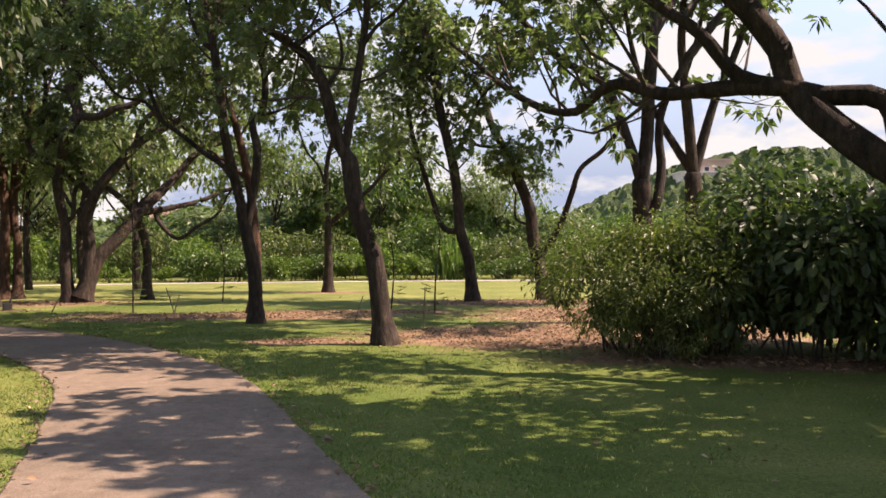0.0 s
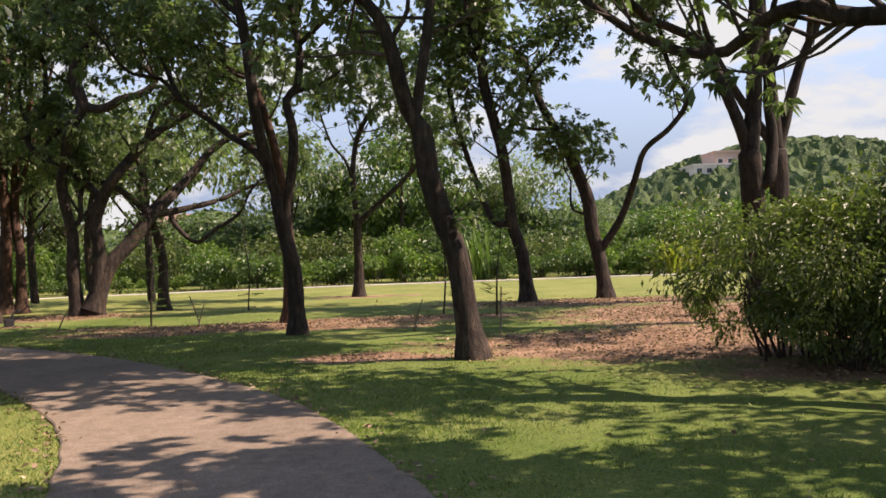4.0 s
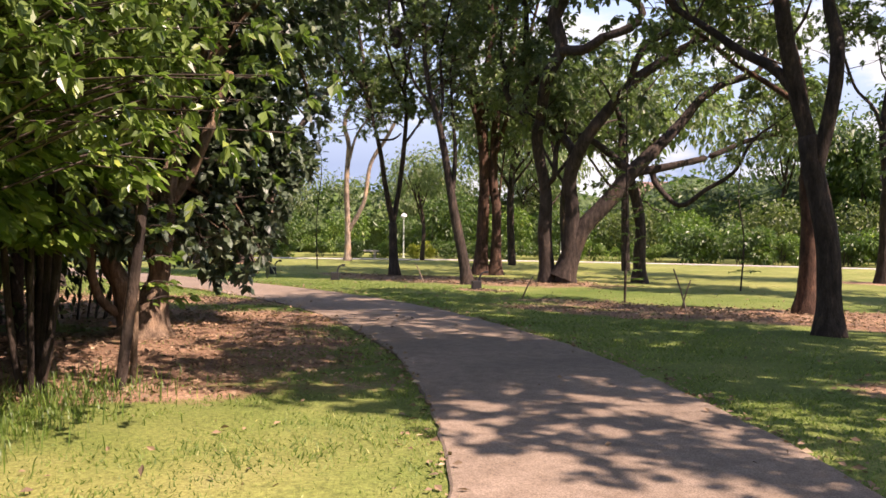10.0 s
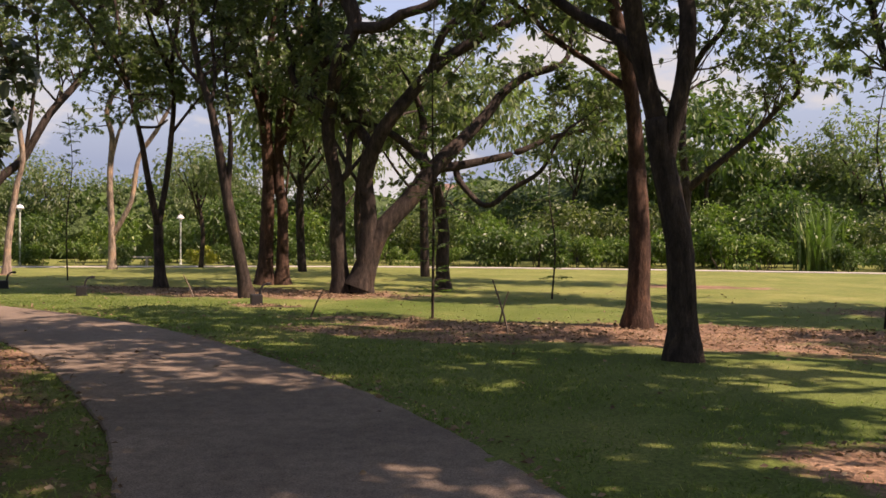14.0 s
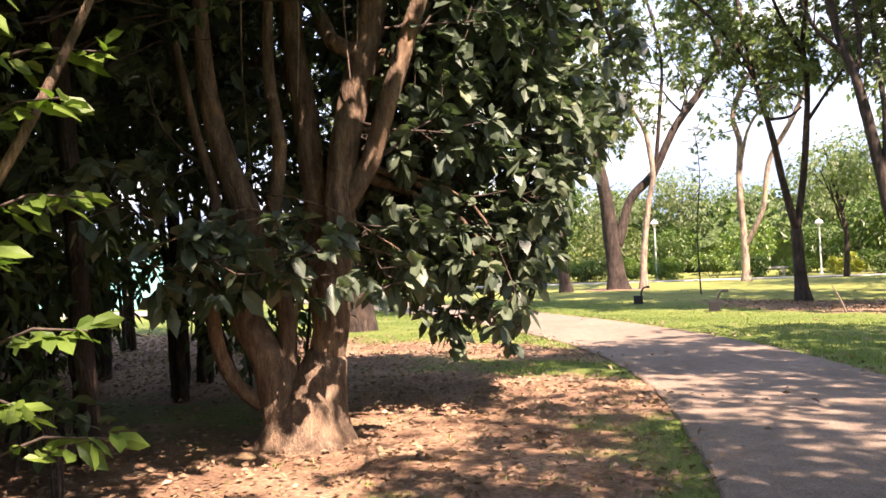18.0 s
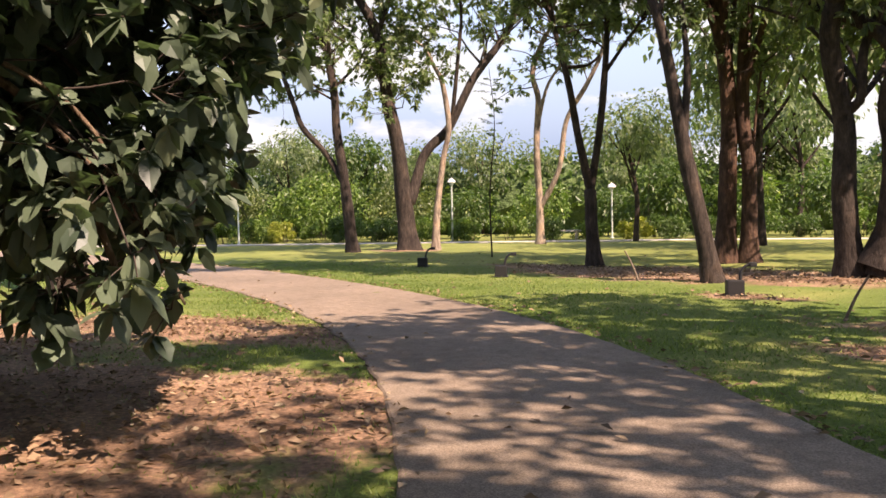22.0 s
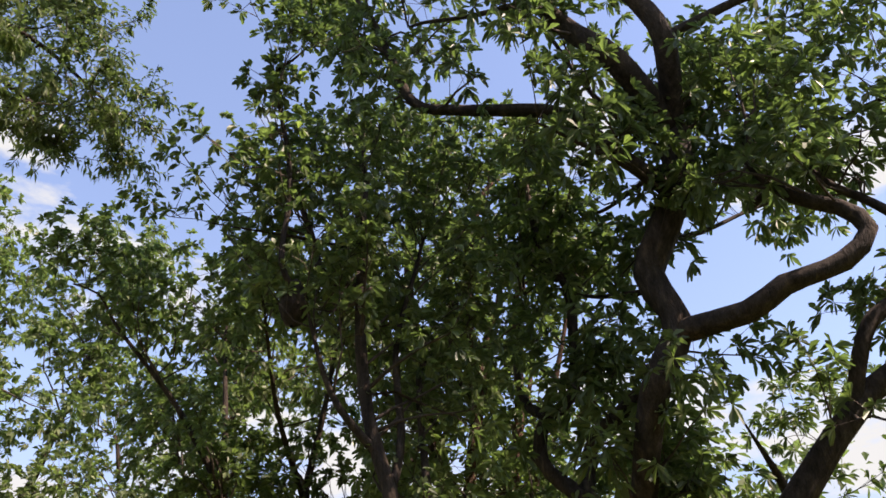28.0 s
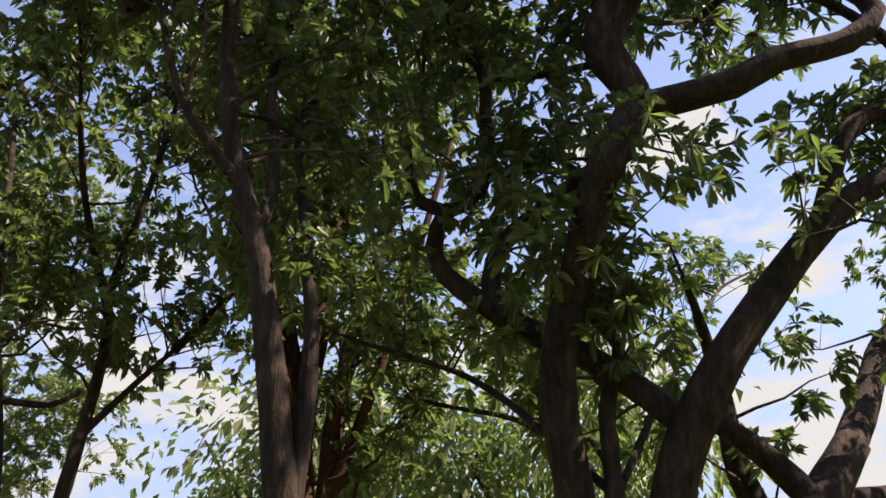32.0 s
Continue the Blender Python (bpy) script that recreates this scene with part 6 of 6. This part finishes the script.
def screen_fence():
    a, b = Vector((-42.0, 14.6, 0)), Vector((-37.0, 21.6, 0))
    n = 4
    way = (b - a) / n
    turn = math.degrees(math.atan2(way.y, way.x))
    ob = thing("screen_fence", a.x, a.y, 0, "turquoise mesh screen fence on posts behind the wood", "fence", turn=turn)
    L = way.length
    for k in range(n + 1):
        part("post", lathe([(0.04, 0), (0.04, 2.3), (0.03, 2.33)], 10), POLE, ob).location = (k * L, 0, 0)
    for k in range(n):
        bm = bmesh.new()
        bmesh.ops.create_grid(bm, x_segments=14, y_segments=10, size=0.5)
        for v in bm.verts:
            x, y = v.co.x, v.co.y
            v.co = (x * (L - 0.08), 0.04 * math.sin(x * 9 + k) * (0.25 - y * y) + 0.05, y * 1.95)
        bmesh.ops.solidify(bm, geom=bm.faces[:], thickness=0.01)
        part("panel", bm, SCREEN, ob).location = ((k + 0.5) * L, 0, 1.25)
        part("rail", box(L - 0.1, 0.12, 0.18, (0, 0, 0.1), 0.02), KERB_MAT, ob).location = ((k + 0.5) * L, 0, 0)
    return ob


def window_bay(parent, x, y, z, w, h, turn=0.0):
    win = part("window", box(w, 0.12, h, (0, 0, 0), 0.0), WHITE, parent)
    win.location, win.rotation_euler = (x, y, z), (0, 0, radians(turn))
    part("pane", box(w - 0.2, 0.06, h - 0.2, (0, -0.06, 0)), GLASS_DARK, win)


def hill_and_building():
    rng = np.random.default_rng(8)
    cx, cy = 88.0, 290.0
    n = 120
    g = np.linspace(-1, 1, n)
    gx, gy = np.meshgrid(g, g, indexing="ij")
    r2 = gx**2 + gy**2
    z = 33.0 * np.clip(1 - r2, 0, 1) ** 1.2 + (r2 < 0.96) * rng.uniform(0, 4.5, gx.shape) - 1.5
    verts = np.stack([cx + gx * 95, cy + gy * 90, z], -1).reshape(-1, 3)
    i, j = np.meshgrid(np.arange(n - 1), np.arange(n - 1), indexing="ij")
    q = np.stack([i * n + j, (i + 1) * n + j, (i + 1) * n + j + 1, i * n + j + 1], -1).reshape(-1, 4)
    tagged(new("wooded_hill", mesh_of("wooded_hill", verts, q, HILL)), "wooded green hill far beyond the park", "hill", kind="stuff")
    bx, by, bz = 61.0, 262.0, 20.0
    ob = thing("apartment_building", bx, by, bz, "pale and pink flat-roofed apartment building on the hill", "building", turn=8)
    part("wall", box(26, 12, 7, (0, 0, 1.5)), WALL, ob)
    part("wall", box(9, 11, 11, (-2, 0.4, 3.2)), WALL_PINK, ob, "pink rendered tower")
    part("roof", box(26.6, 12.6, 0.5, (0, 0, 5.25)), WALL, ob)
    part("roof", box(9.6, 11.6, 0.5, (-2, 0.4, 8.95)), WALL_PINK, ob)
    for k in range(9):
        for row in range(2):
            if not -6 < -11.5 + k * 2.9 < 2.4:
                window_bay(ob, -11.5 + k * 2.9, -6.03, 0.9 + row * 2.6, 1.7, 1.5)
    for k in range(3):
        for row in range(3):
            window_bay(ob, -5 + k * 3.0, -5.13, 1.0 + row * 2.6, 1.6, 1.4)
    h = thing("house", -36, 96, 0, "low house with a brown tiled roof among trees", "building", turn=15)
    part("wall", box(14, 9, 4.5, (0, 0, 2.2)), WALL, h)
    bm = bmesh.new()
    pts = [bm.verts.new(p) for p in ((-8, -5.6, 4.4), (8, -5.6, 4.4), (8, 5.6, 4.4), (-8, 5.6, 4.4), (-4, 0, 7.4), (4, 0, 7.4))]
    for f in ((0, 1, 5, 4), (1, 2, 5), (2, 3, 4, 5), (3, 0, 4), (3, 2, 1, 0)):
        bm.faces.new([pts[i] for i in f])
    part("roof", bm, ROOF, h)
    for k in range(4):
        window_bay(h, -5 + k * 3.3, -4.53, 2.4, 1.5, 1.4)



def nest(x, y, z):
    """A lumpy dark nest clinging to a dead stub."""
    rng = np.random.default_rng(77)
    ln = smooth_line([(0, 0, 0.42), (0.02, 0, 0.2), (0, 0.02, -0.05), (0.02, 0, -0.3)], 0.05)
    r = np.interp(np.linspace(0, 1, len(ln)), [0, 0.25, 0.55, 0.85, 1], [0.05, 0.15, 0.2, 0.14, 0.03])
    me = tube_mesh("insect_nest", [(ln, r, 14, rng, 0.07)], BARK)
    ob = tagged(new("insect_nest", me), "dark lumpy nest clinging to a grey branch", "nest")
    ob.location = (x, y, z)


def build_far_park_trees():
    """Taller trees of the park across the lawn."""
    kinds = [far_tree_meshes(195 + k, 11.0, 8.5, LEAF_FINE, 3000, 0.32, 0.36, 0.22) for k in range(2)]
    for k, (x, y, scale) in enumerate(((-33.2, 63.8, 1.0), (-37.0, 66.5, 0.9), (-22.0, 46.0, 1.08), (-18.4, 44.8, 0.96), (-25.6, 46.8, 1.05), (-33.0, 48.7, 0.68))):
        plant("park_tree", kinds[k % 2], x, y, "leafy tree with a closed crown across the lawn", "tree", "far park trees", 50 * k, scale)


def build_start_shade():
    """Unseen trees added for the shade they throw over the lawn where the walk begins."""
    shade = far_tree_meshes(190, 9.5, 8.5, LEAF, 6500, 0.3, 0.42)
    for x, y, turn in ((10.6, 10.8, 0), (11.2, 6.8, 110), (9.4, 3.6, 210), (13.5, 13.0, 300)):
        plant("shade_tree", shade, x, y, "broad shade tree beside the start of the footpath", "tree", "start shade trees", turn, 1.0)


build_backdrop()
build_wood_edge()
build_start_shade()
build_far_park_trees()
build_right_shrubs()
build_left_wood()
build_layered_trees()
sprig_tree(-9.85, 14.35)
build_tufts()
for lx, ly, lh in ((-50.3, 37.3, 3.0), (-42.1, 45.3, 3.2), (-37.1, 52.0, 2.8), (-34.4, 68.0, 3.0)):
    lamp_post(lx, ly, lh)
for ux, uy, ut in ((-26.0, 30.8, 45), (-21.7, 29.6, 45), (-15.7, 29.0, 45)):
    garden_uplight(ux, uy, ut)
for k, (sx, sy, sh) in enumerate(((-10.7, 27.8, 6.2), (-2.6, 29.5, 4.6), (-10.1, 34.4, 4.0), (-28.3, 35.4, 6.0), (-1.0, 28.0, 3.4))):
    sapling(sx, sy, sh, 200 + k)
for k, (sx, sy, sh, sl, st) in enumerate(((-13.1, 27.1, 0.55, 0.3, 20), (-8.4, 25.7, 0.9, -0.3, 10), (-2.8, 24.1, 0.7, 0.25, 0), (-18.6, 30.4, 0.6, -0.3, 40), (-0.75, 22.6, 1.0, 0.05, 0), (-9.2, 27.4, 0.6, 0.2, 0))):
    stake(sx, sy, sh, sl, st, 220 + k)
bench(-38.3, 49.6, 45)
litter_bin(-35.6, 68.5)
screen_fence()
nest(-19.37, 29.77, 7.55)
hill_and_building()


# ---- grass and fallen leaves ----
def path_distance(x, y):
    line, _ = centre_line(CENTRE, 0.3)
    out = np.full(len(x), 1e9)
    for k in range(0, len(x), 20000):
        d = (x[k : k + 20000, None] - line[None, :, 0]) ** 2 + (y[k : k + 20000, None] - line[None, :, 1]) ** 2
        out[k : k + 20000] = np.sqrt(d.min(1))
    return out


def build_grass():
    rng = np.random.default_rng(41)
    n = 1000000
    x, y = rng.uniform(-32, 9, n), rng.uniform(3, 34, n)
    d = path_distance(x, y)
    keep = (d > 1.24) & (rng.random(n) < np.clip(1.2 - d / 5.2, 0.04, 1)) & (litter_amount(x, y) + 0.25 * rng.standard_normal(n) < 0.42)
    x, y = x[keep], y[keep]
    at = np.c_[x, y, ground_height(x, y) - 0.005]
    along = rng.standard_normal((len(x), 3)) * [0.55, 0.55, 0.1] + [0, 0, 0.8]
    along /= np.linalg.norm(along, axis=1, keepdims=True)
    L = rng.uniform(0.025, 0.06, len(x))[:, None]
    side = np.cross(along, rng.standard_normal((len(x), 3)))
    side /= np.linalg.norm(side, axis=1, keepdims=True)
    w = rng.uniform(0.004, 0.009, len(x))[:, None]
    v = np.stack([at - side * w, at + side * w, at + along * L], 1).reshape(-1, 3)
    f = np.arange(len(v)).reshape(-1, 3)
    tagged(new("grass", mesh_of("grass", v, f, GRASS)), "short mown lawn grass with bright and dry blades", "grass", kind="stuff")


def build_fallen_leaves():
    rng = np.random.default_rng(43)
    n = 260000
    x, y = rng.uniform(-32, 11, n), rng.uniform(4, 38, n)
    a = litter_amount(x, y)
    d = path_distance(x, y)
    near_edge = np.exp(-np.abs(d - 1.34) / 0.15) * 0.5
    keep = rng.random(n) < np.maximum(np.maximum(np.clip((a - 0.3) * 1.6, 0, 0.8), near_edge), 0.012)
    keep &= ~((d < 1.22) & (rng.random(n) > 0.15))
    x, y = x[keep], y[keep]
    on = path_distance(x, y) < 1.28
    at = np.c_[x, y, ground_height(x, y) + np.where(on, 0.045, 0.018) + rng.uniform(0, 0.015, len(x))]
    along = np.c_[rng.standard_normal((len(x), 2)), rng.normal(0, 0.18, len(x))]
    v, f = leaves(at, along, rng.uniform(0.035, 0.095, len(x)), 0.55, rng, 0.03, 0.35, False)
    tagged(new("fallen_leaves", mesh_of("fallen_leaves", v, f, DEAD_LEAF)), "scattered dry brown fallen leaves on soil and lawn", "leaves", kind="stuff")


build_grass()
build_fallen_leaves()
